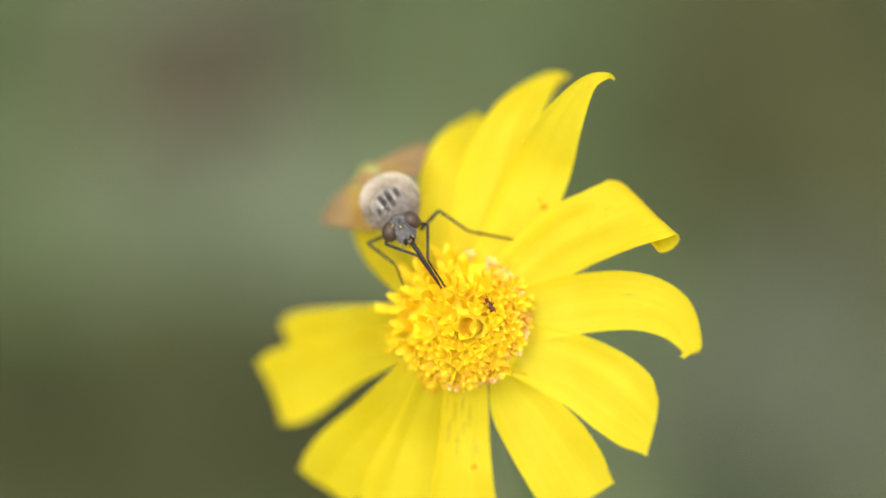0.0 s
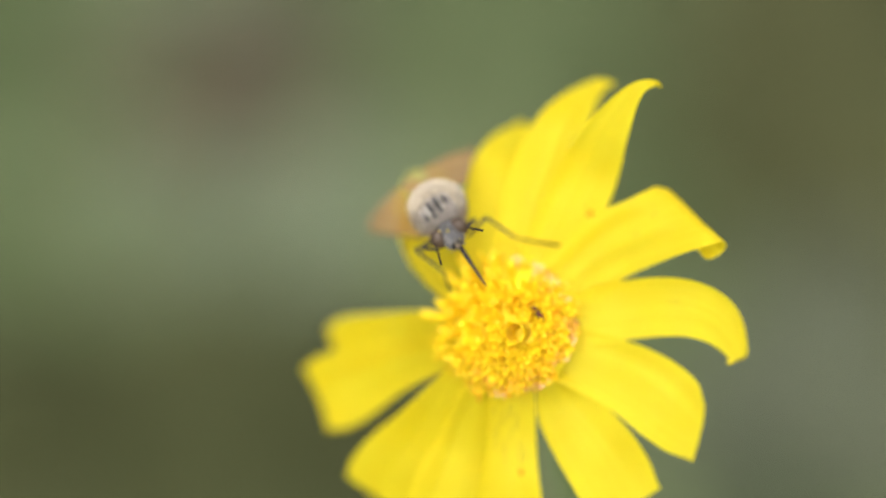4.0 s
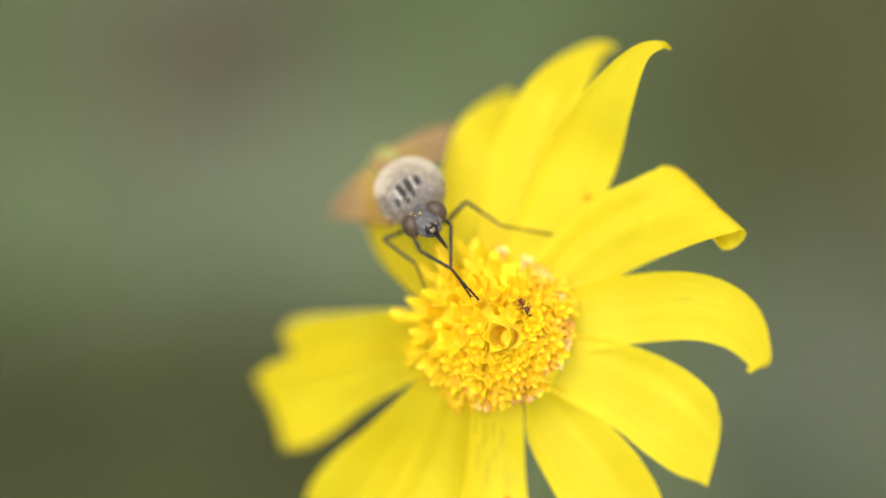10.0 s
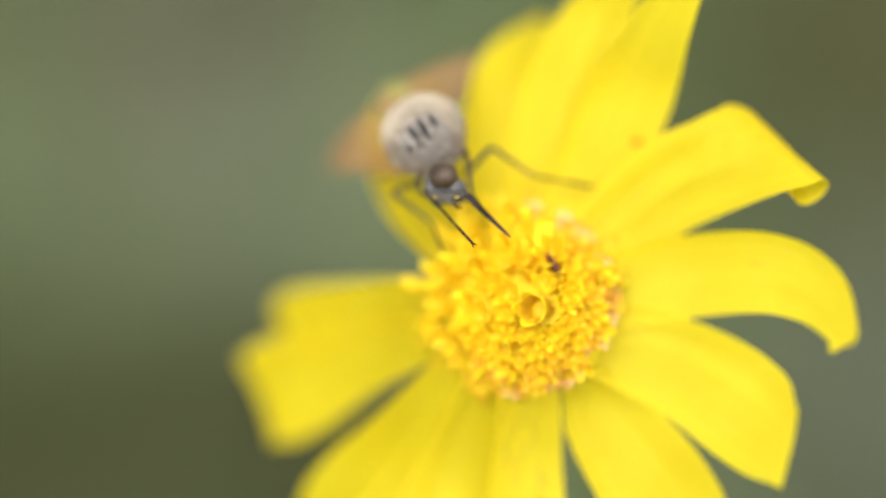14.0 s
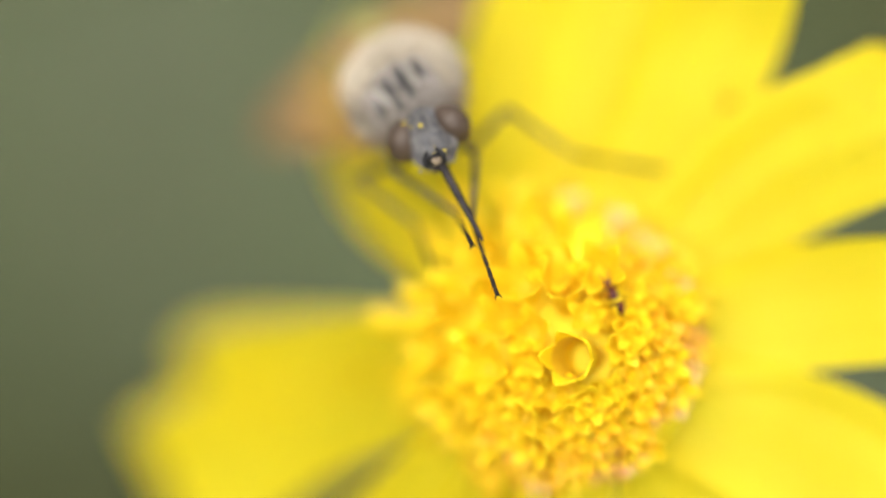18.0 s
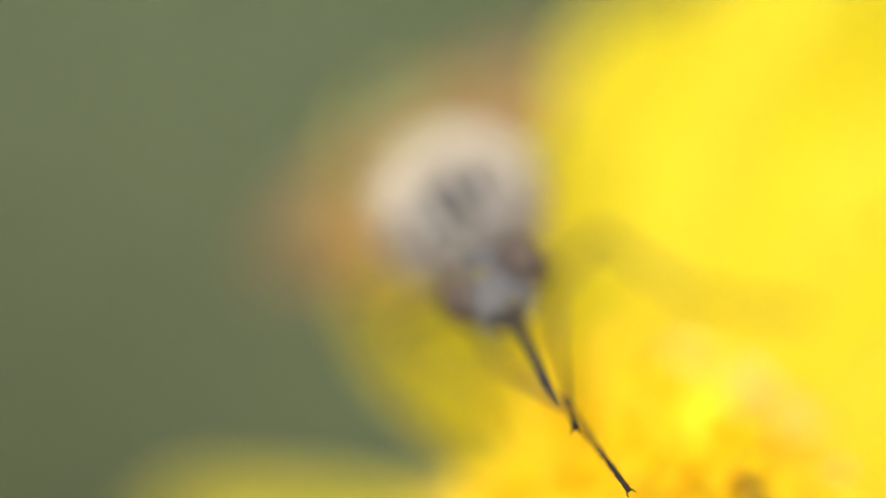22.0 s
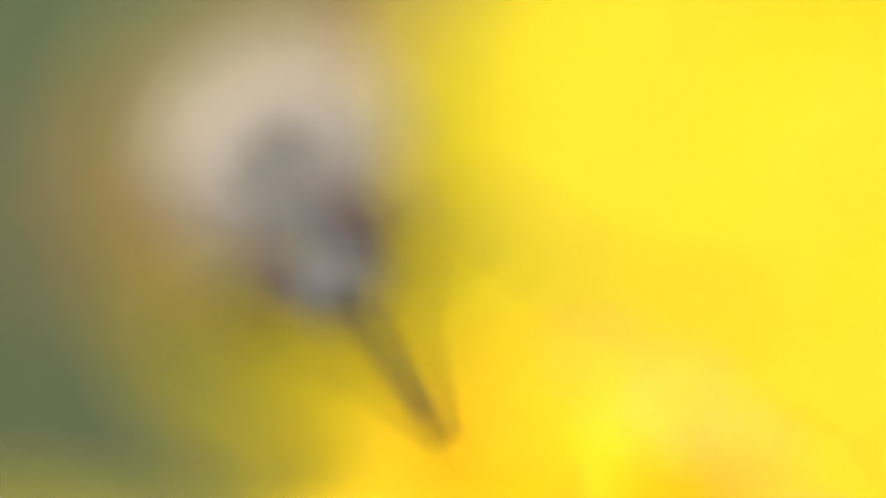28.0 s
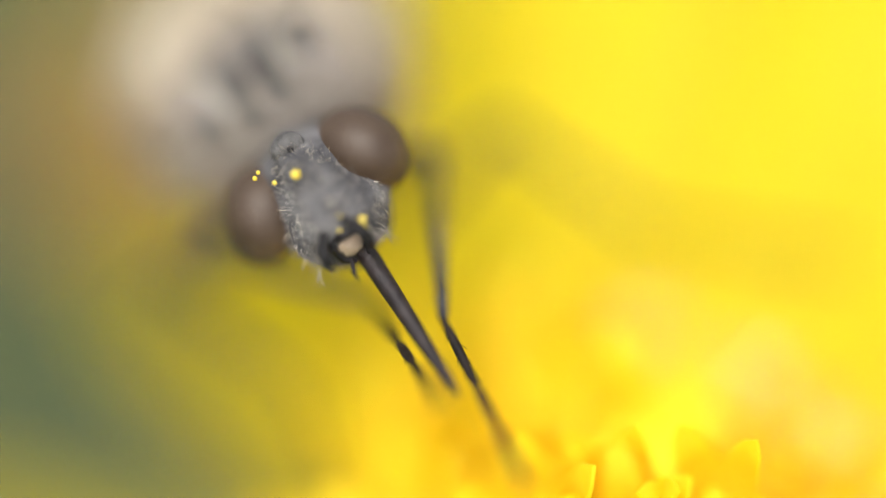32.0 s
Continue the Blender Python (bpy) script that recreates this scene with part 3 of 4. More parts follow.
def make_bracts():
    """Green scales of the cup under the petals, and the stem."""
    cup = tube([tuple(-AXIS * 5.4), tuple(-AXIS * 4.6), tuple(-AXIS * 3.4), tuple(-AXIS * 2.4), tuple(-AXIS * 1.6)], [0.9, 2.6, 3.6, 3.6, 3.2], 28)
    part("involucre", cup, BRACT, flower, "green cup of overlapping bracts")
    prof = [(0, 0.5), (1.2, 0.55), (2.2, 0.42), (3.2, 0.1)]
    scale = finish(tube([(0, 0.16 * math.sin(h), h) for h, _ in prof], [r for _, r in prof], 8), "bract", BRACT)
    for k in range(22):
        a = 2 * math.pi * k / 22
        ob = part("bract", scale, None, flower)
        base = to_axis @ Vector((2.5 * math.cos(a), 2.5 * math.sin(a), -4.9))
        way = to_axis @ Vector((0.26 * math.cos(a), 0.26 * math.sin(a), 0.95))
        ob.matrix_basis = Matrix.Translation(base * MM) @ way.to_track_quat("Z", "Y").to_matrix().to_4x4()
    foot_world = Vector((0.012, 0.03, 0.0))
    foot = flower.matrix_basis.inverted() @ foot_world / MM
    top = -AXIS * 5.1
    down = flower.matrix_basis.to_3x3().inverted() @ Vector((0, 0, -1))
    pts = curve([tuple(top), tuple(top - AXIS * 14 + down * 12), tuple((top - AXIS * 14 + down * 12) * 0.45 + foot * 0.55 + Vector((6, 0, 0))), tuple(foot)], 40)
    part("stem", tube(pts, [1.0 + 0.6 * i / 39 for i in range(40)], 12), GREEN, flower, "slender green stem")


make_bracts()

# ---- the bee fly ----
ORG = Vector((-3.2, 2.6, -2.0))
fly = new("bee_fly")
fly.matrix_basis = VIEW @ Matrix.Translation(ORG * MM)
tagged(fly, "furry cream and grey bee fly feeding on the yellow flower", "fly")


def on_fly(px, py, z):
    k = (233 - z) / 7459
    return Vector(((px - 784) * k, (441 - py) * k, z)) - ORG


# body axes: forward to the head, up along the back, across
FORWARD = Vector((0.30, -0.42, 0.86)).normalized()
ACROSS = Vector((0.86, 0.50, 0.0))
ACROSS = (ACROSS - FORWARD * ACROSS.dot(FORWARD)).normalized()
BACK = FORWARD.cross(ACROSS).normalized()
BODY = Matrix((ACROSS, BACK, FORWARD)).transposed()
THORAX = on_fly(694, 360, -1.5)
T_RAD = Vector((1.60, 1.50, 1.86))


def thorax_point(u, v, lift=0.0):
    """A point on the thorax: u across, v along from the back (-1) to the neck (1), in body axes, with its normal."""
    y = math.sqrt(max(0.02, 1 - u * u - v * v))
    n = Vector((u / T_RAD.x, y / T_RAD.y, v / T_RAD.z)).normalized()
    p = Vector((u * T_RAD.x, y * T_RAD.y, v * T_RAD.z)) + n * lift
    return THORAX + BODY @ p, BODY @ n


def make_thorax():
    """Arched above, flatter below, with a swelling at each shoulder and a shallow cross furrow."""
    bm = bmesh.new()
    bmesh.ops.create_uvsphere(bm, u_segments=48, v_segments=32, radius=1)
    for v in bm.verts:
        q = v.co.copy()
        k = 1 + 0.03 * noise.noise(q * 2.3)
        if q.y < 0:
            k *= 1 + 0.16 * q.y
        k += 0.05 * math.exp(-((abs(q.x) - 0.72) / 0.16) ** 2 - ((q.z - 0.45) / 0.25) ** 2)
        k -= 0.025 * math.exp(-((q.z + 0.15) / 0.08) ** 2)
        v.co = Vector((q.x * T_RAD.x, q.y * T_RAD.y, q.z * T_RAD.z)) * k * MM
    return bm


thorax = part("thorax", make_thorax(), THORAX_SKIN, fly, "cream furry thorax with a grey front")
thorax.matrix_basis = Matrix.Translation(THORAX * MM) @ BODY.to_4x4()


def make_abdomen():
    """A blunt cone of overlapping rings."""
    prof = []
    for k in range(6):
        z, r = -0.2 - 0.68 * k, 1.2 * math.sqrt(max(0.05, 1 - (k / 6.2) ** 2.4))
        prof += [(z, r), (z - 0.55, r * 1.03), (z - 0.68, r * 0.95)]
    return tube([(0, 0, z) for z, _ in prof], [r for _, r in prof], 28)


abd = part("abdomen", make_abdomen(), ABDOMEN, fly, "ochre ringed abdomen")
abd.matrix_basis = Matrix.Translation((THORAX + BODY @ Vector((0, -0.40, -1.0))) * MM) @ BODY.to_4x4() @ pose(0, 0, 0, 3, 0, 0)


def stripe(u0, v0, u1, v1, w, mat=None, label="dark lengthwise stripe"):
    """A dark stripe that follows the thorax."""
    bm = bmesh.new()
    rows = []
    for i in range(14):
        f = i / 13
        half = w * math.sqrt(max(0.03, 1 - (2 * f - 1) ** 4)) * (0.75 + 0.35 * f)
        u, v = u0 + (u1 - u0) * f, v0 + (v1 - v0) * f
        rows.append([bm.verts.new(thorax_point(u + half * g + 0.035 * noise.noise(Vector((f * 7, g, u0 * 9))), v, 0.05 - 0.04 * abs(g))[0] * MM) for g in (-1, -0.5, 0, 0.5, 1)])
    for a, b in zip(rows, rows[1:]):
        for j in range(4):
            bm.faces.new((a[j], a[j + 1], b[j + 1], b[j]))
    bmesh.ops.solidify(bm, geom=bm.faces[:], thickness=0.05 * MM)
    part("stripe", bm, mat or STRIPE, fly, label)


stripe(-0.76, 0.44, -0.70, 0.62, 0.090)
stripe(-0.62, 0.50, -0.54, 0.76, 0.115)
stripe(-0.31, 0.34, -0.22, 0.90, 0.100)
stripe(0.04, 0.34, 0.03, 0.90, 0.100)
stripe(0.41, 0.36, 0.37, 0.68, 0.110)
for u, v0, v1 in ((-0.47, 0.30, 0.74), (0.22, 0.28, 0.76)):
    stripe(u, v0, u * 0.85, v1, 0.060, PALE_STRIPE, "white dusted stripe")


def hairs(name, mat, count, seed, where, length, width, label, parent):
    """Short bristly hair, each a thin curved blade of two faces."""
    rnd = random.Random(seed)
    bm = bmesh.new()
    made = 0
    while made < count:
        p, n = where(rnd)
        if p is None:
            continue
        made += 1
        ln = length * rnd.uniform(0.5, 1.2)
        way = (n + Vector((rnd.uniform(-1, 1), rnd.uniform(-1, 1), rnd.uniform(-1, 1))) * 0.45).normalized()
        side = way.cross(Vector((rnd.uniform(-1, 1), rnd.uniform(-1, 1), rnd.uniform(-1, 1)))).normalized() * width
        bend = Vector((rnd.uniform(-1, 1), rnd.uniform(-1, 1), rnd.uniform(-1, 1))) * ln * 0.18
        a, b = bm.verts.new((p - side) * MM), bm.verts.new((p + side) * MM)
        c, d = bm.verts.new((p + way * ln * 0.55 - side * 0.7 + bend) * MM), bm.verts.new((p + way * ln * 0.55 + side * 0.7 + bend) * MM)
        e = bm.verts.new((p + way * ln) * MM)
        bm.faces.new((a, b, d, c))
        bm.faces.new((c, d, e))
    ob = part(name, bm, mat, parent, label)
    return tagged(ob, kind="stuff")


def body_place(q):
    """A place on the thorax and its normal, from a direction in body axes."""
    return THORAX + BODY @ Vector((q.x * T_RAD.x, q.y * T_RAD.y, q.z * T_RAD.z)), BODY @ q


def any_way(rnd):
    return Vector((rnd.gauss(0, 1), rnd.gauss(0, 1), rnd.gauss(0, 1))).normalized()


def on_stripe(q):
    """Whether a dark stripe runs there."""
    return q.y > 0 and 0.24 < q.z < 0.88 and (-0.40 < q.x < -0.14 or -0.07 < q.x < 0.14 or (q.z < 0.74 and (-0.83 < q.x < -0.48 or 0.28 < q.x < 0.52)))


def cream_place(rnd):
    q = any_way(rnd)
    edge = rnd.uniform(-0.15, 0.15)
    if q.y < 0.18 + edge or q.x < -0.80 + edge * 0.6 or q.z > 0.72 + edge or on_stripe(q):
        return None, None
    if q.z > 0.22 + edge and abs(q.x) < 0.62 + edge and rnd.random() < 0.94:
        return None, None
    return body_place(q)


def grey_place(rnd):
    q = any_way(rnd)
    if q.y < -0.1 or q.z < rnd.uniform(0.1, 0.4) or on_stripe(q):
        return None, None
    return body_place(q)


# Underside and left flank, where the hair is coloured darker for shade.
def under_place(rnd):
    q = any_way(rnd)
    if (q.y > rnd.uniform(-0.1, 0.3) and q.x > rnd.uniform(-0.85, -0.70)) or q.z > 0.85:
        return None, None
    p, n = body_place(q)
    return p + BODY @ Vector((0, 0.12, 0)), n


def neck_place(rnd):
    q = any_way(rnd)
    if not 0.72 < q.z < 0.97:
        return None, None
    p, n = body_place(q)
    return p, (n + BODY @ Vector((0, 0.5, 0.4))).normalized()


def side_place(rnd):
    sx = rnd.choice((-1, 1))
    q = Vector((sx * rnd.uniform(0.62, 0.9), rnd.uniform(0.0, 0.5), rnd.uniform(0.15, 0.62))).normalized()
    p, n = body_place(q)
    return p, (n + BODY @ Vector((sx * 0.3, 0.3, 0.5))).normalized()


hairs("thorax_fur", FUZZ, 16000, 5, cream_place, 0.46, 0.010, "dense pale cream hair", fly)
hairs("dorsal_fur", FUZZ_PALE, 2600, 6, grey_place, 0.22, 0.010, "short grey hair on the front of the back", fly)
hairs("underside_fur", FUZZ_SHADED, 6000, 15, under_place, 0.36, 0.010, "hair below the wings, coloured grey-brown for the shade there", fly)
hairs("neck_fur", FUZZ, 420, 16, neck_place, 0.60, 0.006, "long pale wispy hair behind the head", fly)
hairs("bristles", BLACK, 90, 18, side_place, 0.75, 0.020, "stiff black bristles on the shoulders", fly)
hairs("side_fur", FUZZ, 500, 19, side_place, 0.55, 0.009, "pale wispy hair between the bristles", fly)


def make_wing(root, out, chord, span, broad):
    """A tinted wing with its main veins, swept back from the thorax."""
    out, chord = Vector(out).normalized(), Vector(chord).normalized()
    lift = out.cross(chord).normalized()

    def reach(f):
        return broad * math.sin(math.pi * min(f * 0.80 + 0.16, 1)) ** 0.6

    bm = bmesh.new()
    rows = []
    for i in range(18):
        f = i / 17
        rows.append([bm.verts.new((root + out * span * f + chord * reach(f) * g + lift * 0.06 * math.sin(g * 9 + f * 5)) * MM) for g in (0, 0.2, 0.4, 0.6, 0.8, 1.0)])
    for a, b in zip(rows, rows[1:]):
        for j in range(5):
            bm.faces.new((a[j], a[j + 1], b[j + 1], b[j]))
    bmesh.ops.solidify(bm, geom=bm.faces[:], thickness=0.02 * MM)
    wing = part("wing", bm, WING, fly, "amber-brown translucent wing")
    for g in (0.0, 0.16, 0.38, 0.66):
        pts = [root + out * span * 0.96 * i / 9 + chord * reach(0.96 * i / 9) * g for i in range(10)]
        part("vein", tube(pts, [0.06 - 0.004 * i for i in range(10)], 6), WING_VEIN, wing)


make_wing(on_fly(664, 414, -2.6), (-0.48, 0.07, -0.87), (0.25, 0.95, 0.10), 7.5, 3.2)
make_wing(Vector((-1.2, 4.30, -1.7)) - ORG, (0.12, 0.36, -0.92), (-0.95, -0.24, 0.16), 6.4, 4.4)

# the head, built about the middle between its eyes: x across, y to the crown, z to the front
head = part("head", ball((0.90, 0.76, 0.70), seg=40, rings=28, rough=0.05), GREY, fly, "grey dusted head")


def make_face():
    """The frons and face: a shield from the crown to the mouth, bulging to the front."""
    bm = ball((0.59, 0.96, 0.62), (0.03, -0.16, 0.25), 32, 24, 0.10)
    for v in bm.verts:
        y = v.co.y / MM
        v.co.x *= 1.06 - 0.50 * min(1, max(-0.7, (y + 0.1) / 0.75))
        v.co.z += 0.10 * MM * math.exp(-((y + 0.55) / 0.25) ** 2)
    part("face", bm, GREY, head, "grey hairy face shield")


make_face()
for sx in (-1, 1):
    e = part("eye", ball((0.53, 0.65, 0.60), seg=40, rings=28), EYE, head, "large brown compound eye")
    e.matrix_basis = pose(sx * 0.72 * MM, 0.04 * MM, 0.10 * MM, 0, sx * 25, sx * 30)
    part("antenna", tube([(sx * 0.11 + 0.03, -0.52, 0.78), (sx * 0.17 + 0.03, -0.60, 0.88), (sx * 0.20 + 0.03, -0.64, 0.91), (sx * 0.28 + 0.03, -0.76, 0.95), (sx * 0.30 + 0.03, -0.92, 0.95), (sx * 0.30 + 0.03, -1.03, 0.92)], [0.05, 0.07, 0.05, 0.088, 0.065, 0.015], 10), BLACK, head, "short black antenna")
for sx in (-1, 1):
    part("mouth_ridge", tube([(sx * 0.10 + 0.06, -0.62, 0.80), (sx * 0.20 + 0.06, -0.78, 0.80), (sx * 0.19 + 0.07, -0.98, 0.70), (sx * 0.10 + 0.08, -1.08, 0.60)], [0.045, 0.065, 0.06, 0.035], 8), BLACK, head, "black rim of the mouth")
    part("palp", tube([(sx * 0.12 + 0.08, -1.02, 0.66), (sx * 0.17 + 0.08, -1.18, 0.78), (sx * 0.17 + 0.08, -1.30, 0.86)], [0.025, 0.03, 0.012], 7), BLACK, head, "small black palp")
part("ocelli", ball((0.23, 0.19, 0.12), (0.02, 0.57, 0.58), 16, 10, 0.2), STRIPE, head, "dark ocelli mound")
part("ocellus", ball((0.05, 0.05, 0.04), (0.06, 0.52, 0.68), 12, 8), BLACK, head, "shiny black ocellus")
# A flattened black ball darkens the face just above the mouth.
part("clypeus", ball((0.21, 0.10, 0.11), (0.10, -0.72, 0.77), 20, 12, 0.25), BLACK, head, "dark patch above the mouth")
part("mouth", ball((0.17, 0.12, 0.15), (0.06, -0.88, 0.72), 20, 12, 0.3), PALE, head, "pale mouth opening")
for gx, gy, gz, gr in ((-0.02, 0.22, 0.86, 0.060), (-0.50, 0.46, 0.74, 0.032), (-0.43, 0.50, 0.72, 0.028), (-0.32, 0.28, 0.76, 0.032),
                       (0.36, -0.70, 0.82, 0.055), (0.31, -0.74, 0.84, 0.045), (0.35, -0.78, 0.80, 0.04), (0.16, -0.50, 0.88, 0.030), (-0.46, -0.53, 0.66, 0.032), (0.06, -0.66, 0.85, 0.032)):
    part("pollen_grain", ball((gr, gr, gr * 0.8), (gx, gy, gz), 12, 8, 0.2), POLLEN, head, "yellow pollen grain")


def face_place(rnd):
    """A place on the face shield and the way its hair lies."""
    a, b = rnd.uniform(-1, 1), rnd.uniform(-1, 1)
    if a * a + b * b > 0.92:
        return None, None
    y = -0.16 + 0.96 * b
    x = (0.03 + 0.59 * a) * (1.06 - 0.50 * min(1, max(-0.7, (y + 0.1) / 0.75)))
    z = 0.26 + 0.62 * math.sqrt(1 - a * a - b * b) + 0.10 * math.exp(-((y + 0.55) / 0.25) ** 2)
    return Vector((x, y, z)), Vector((a * 0.7, -0.7 if y < -0.2 else 0.3, 0.6)).normalized()


def cheek_place(rnd):
    sx = rnd.choice((-1, 1))
    return Vector((sx * rnd.uniform(0.30, 0.52), rnd.uniform(-0.95, -0.55), rnd.uniform(0.45, 0.75))), Vector((sx * 0.5, -1, 0.5)).normalized()


hairs("face_hair", FUZZ_GREY, 1100, 8, face_place, 0.09, 0.0030, "fine grey hair on the face", head)
hairs("pale_face_hair", FUZZ, 170, 10, face_place, 0.13, 0.0035, "longer white hair on the face", head)
hairs("cheek_hair", FUZZ_GREY, 80, 9, cheek_place, 0.30, 0.004, "pale bristles under the eyes", head)

proboscis = part("proboscis", tube([(0, 0, -0.15), (0, 0, 0.3), (0, 0, 1.2), (0, 0, 2.2), (0, 0, 2.9), (0, 0, 3.15)], [0.15, 0.155, 0.13, 0.10, 0.07, 0.02], 14), HORN, head, "long stiff black proboscis")


def limb_mesh(length, r0, r1, kind, seed):
    """A leg's joint: slightly swollen, or for the tarsus a chain of small joints with claws at the end."""
    rnd = random.Random(seed)
    if kind == "tarsus":
        bm, z = bmesh.new(), 0.0
        for share in (0.42, 0.2, 0.15, 0.12, 0.11):
            ln = length * share
            tube([(0, 0, z), (0, 0, z + ln * 0.2), (0, 0, z + ln * 0.85), (0, 0, z + ln)], [r0 * 0.7, r0, r0 * 1.05, r0 * 0.65], 8, bm)
            z += ln
        for sx in (-1, 1):
            tube([(0, 0, length * 0.97), (sx * 0.08, 0.02, length * 1.02), (sx * 0.10, -0.05, length * 1.04)], [0.03, 0.02, 0.006], 6, bm)
    else:
        bm = tube([(0, 0, 0), (0, 0, length * 0.06), (0, 0.02, length * 0.4), (0, 0.01, length * 0.9), (0, 0, length)], [r0 * 0.7, r0, (r0 + r1) * 0.52, r1, r1 * 0.8], 10)
    for i in range(int(length * (16 if kind == "tarsus" else 9))):
        z, a = rnd.uniform(0.05, 0.95) * length, rnd.uniform(0, 6.283)
        x, y = math.cos(a), math.sin(a)
        r = r0 * 0.85
        tube([(x * r, y * r, z), (x * (r + 0.03), y * (r + 0.03), z + 0.06), (x * (r + 0.05), y * (r + 0.05), z + 0.11)], [0.007, 0.005, 0.002], 3, bm)
    return bm


fore_femur_l = part("fore_femur", limb_mesh(1.9, 0.125, 0.105, "femur", 1), LEG, fly)
fore_femur_r = part("fore_femur", limb_mesh(1.9, 0.125, 0.105, "femur", 2), LEG, fly)
fore_tibia_l = part("fore_tibia", limb_mesh(2.4, 0.098, 0.080, "tibia", 3), LEG, fly)
fore_tibia_r = part("fore_tibia", limb_mesh(2.4, 0.098, 0.080, "tibia", 4), LEG, fly)
fore_tarsus_l = part("fore_tarsus", limb_mesh(2.5, 0.062, 0.05, "tarsus", 5), TARSUS, fly)
fore_tarsus_r = part("fore_tarsus", limb_mesh(2.5, 0.062, 0.05, "tarsus", 6), TARSUS, fly)


def still_leg(name, joints, seed):
    """A leg that keeps its stance: femur, tibia and tarsus between given joints."""
    for (a, b), kind, r in zip(zip(joints, joints[1:]), ("femur", "tibia", "tarsus"), (0.12, 0.09, 0.065)):
        d = b - a
        ob = part(name + "_" + kind, limb_mesh(d.length, r, r * 0.85, kind, seed), TARSUS if kind == "tarsus" else LEG, fly)
        ob.matrix_basis = Matrix.Translation(a * MM) @ d.to_track_quat("Z", "Y").to_matrix().to_4x4()


still_leg("middle", [on_fly(752, 410, -1.7), on_fly(788, 372, -1.3), on_fly(847, 413, -1.7), on_fly(940, 430, -2.0)], 7)
still_leg("middle", [Vector((-2.95, 0.70, -2.0)) - ORG, Vector((-4.32, 0.12, -1.4)) - ORG, Vector((-2.58, -1.20, -1.1)) - ORG, Vector((-1.98, -2.76, -0.5)) - ORG], 8)

# ---- a thrips on the disc ----
thrips = new("thrips")
tagged(thrips, "tiny dark red-brown thrips crawling between the florets", "insect")
part("body", ball((0.17, 0.46, 0.16), (0, -0.15, 0), 16, 12, 0.12), THRIPS, thrips)
part("head", ball((0.13, 0.15, 0.12), (0, 0.40, 0.02), 14, 10, 0.05), THRIPS, thrips)
for sx in (-1, 1):
    part("antenna", tube([(sx * 0.05, 0.50, 0.04), (sx * 0.11, 0.62, 0.08), (sx * 0.17, 0.74, 0.08)], [0.022, 0.02, 0.01], 6), THRIPS, thrips)
    for y0 in (0.25, 0.0, -0.2):
        part("leg", tube([(sx * 0.10, y0, 0), (sx * 0.28, y0 + 0.05, 0.02), (sx * 0.34, y0 + 0.10, -0.16)], [0.03, 0.025, 0.012], 5), THRIPS, thrips)


def on_disc(x, y, turn):
    """The thrips' pose over the florets at x, y of the view."""
    q = to_axis.inverted() @ (Vector((x, y, 0.8)) - CENTRE)
    p, nrm = dome(q.x, q.y)
    p = CENTRE + to_axis @ (p + nrm * 1.06)
    return VIEW @ Matrix.Translation(Vector((x, y, p.z)) * MM) @ pose(0, 0, 0, 0, 0, turn)


def limb(x, y, z, dx, dy, dz):
    """A limb's pose in the insect's space: its root in millimetres and the way it points."""
    turn = Vector((dx, dy, dz)).to_track_quat("Z", "Y").to_matrix().to_4x4()
    return Matrix.Translation((x * MM, y * MM, z * MM)) @ turn


def turned(x, y, z, pitch, yaw, roll):
    """The head's pose in the insect's space."""
    return Matrix.Translation((x * MM, y * MM, z * MM)) @ pose(0, 0, 0, 0, 0, roll) @ pose(0, 0, 0, pitch, yaw, 0)


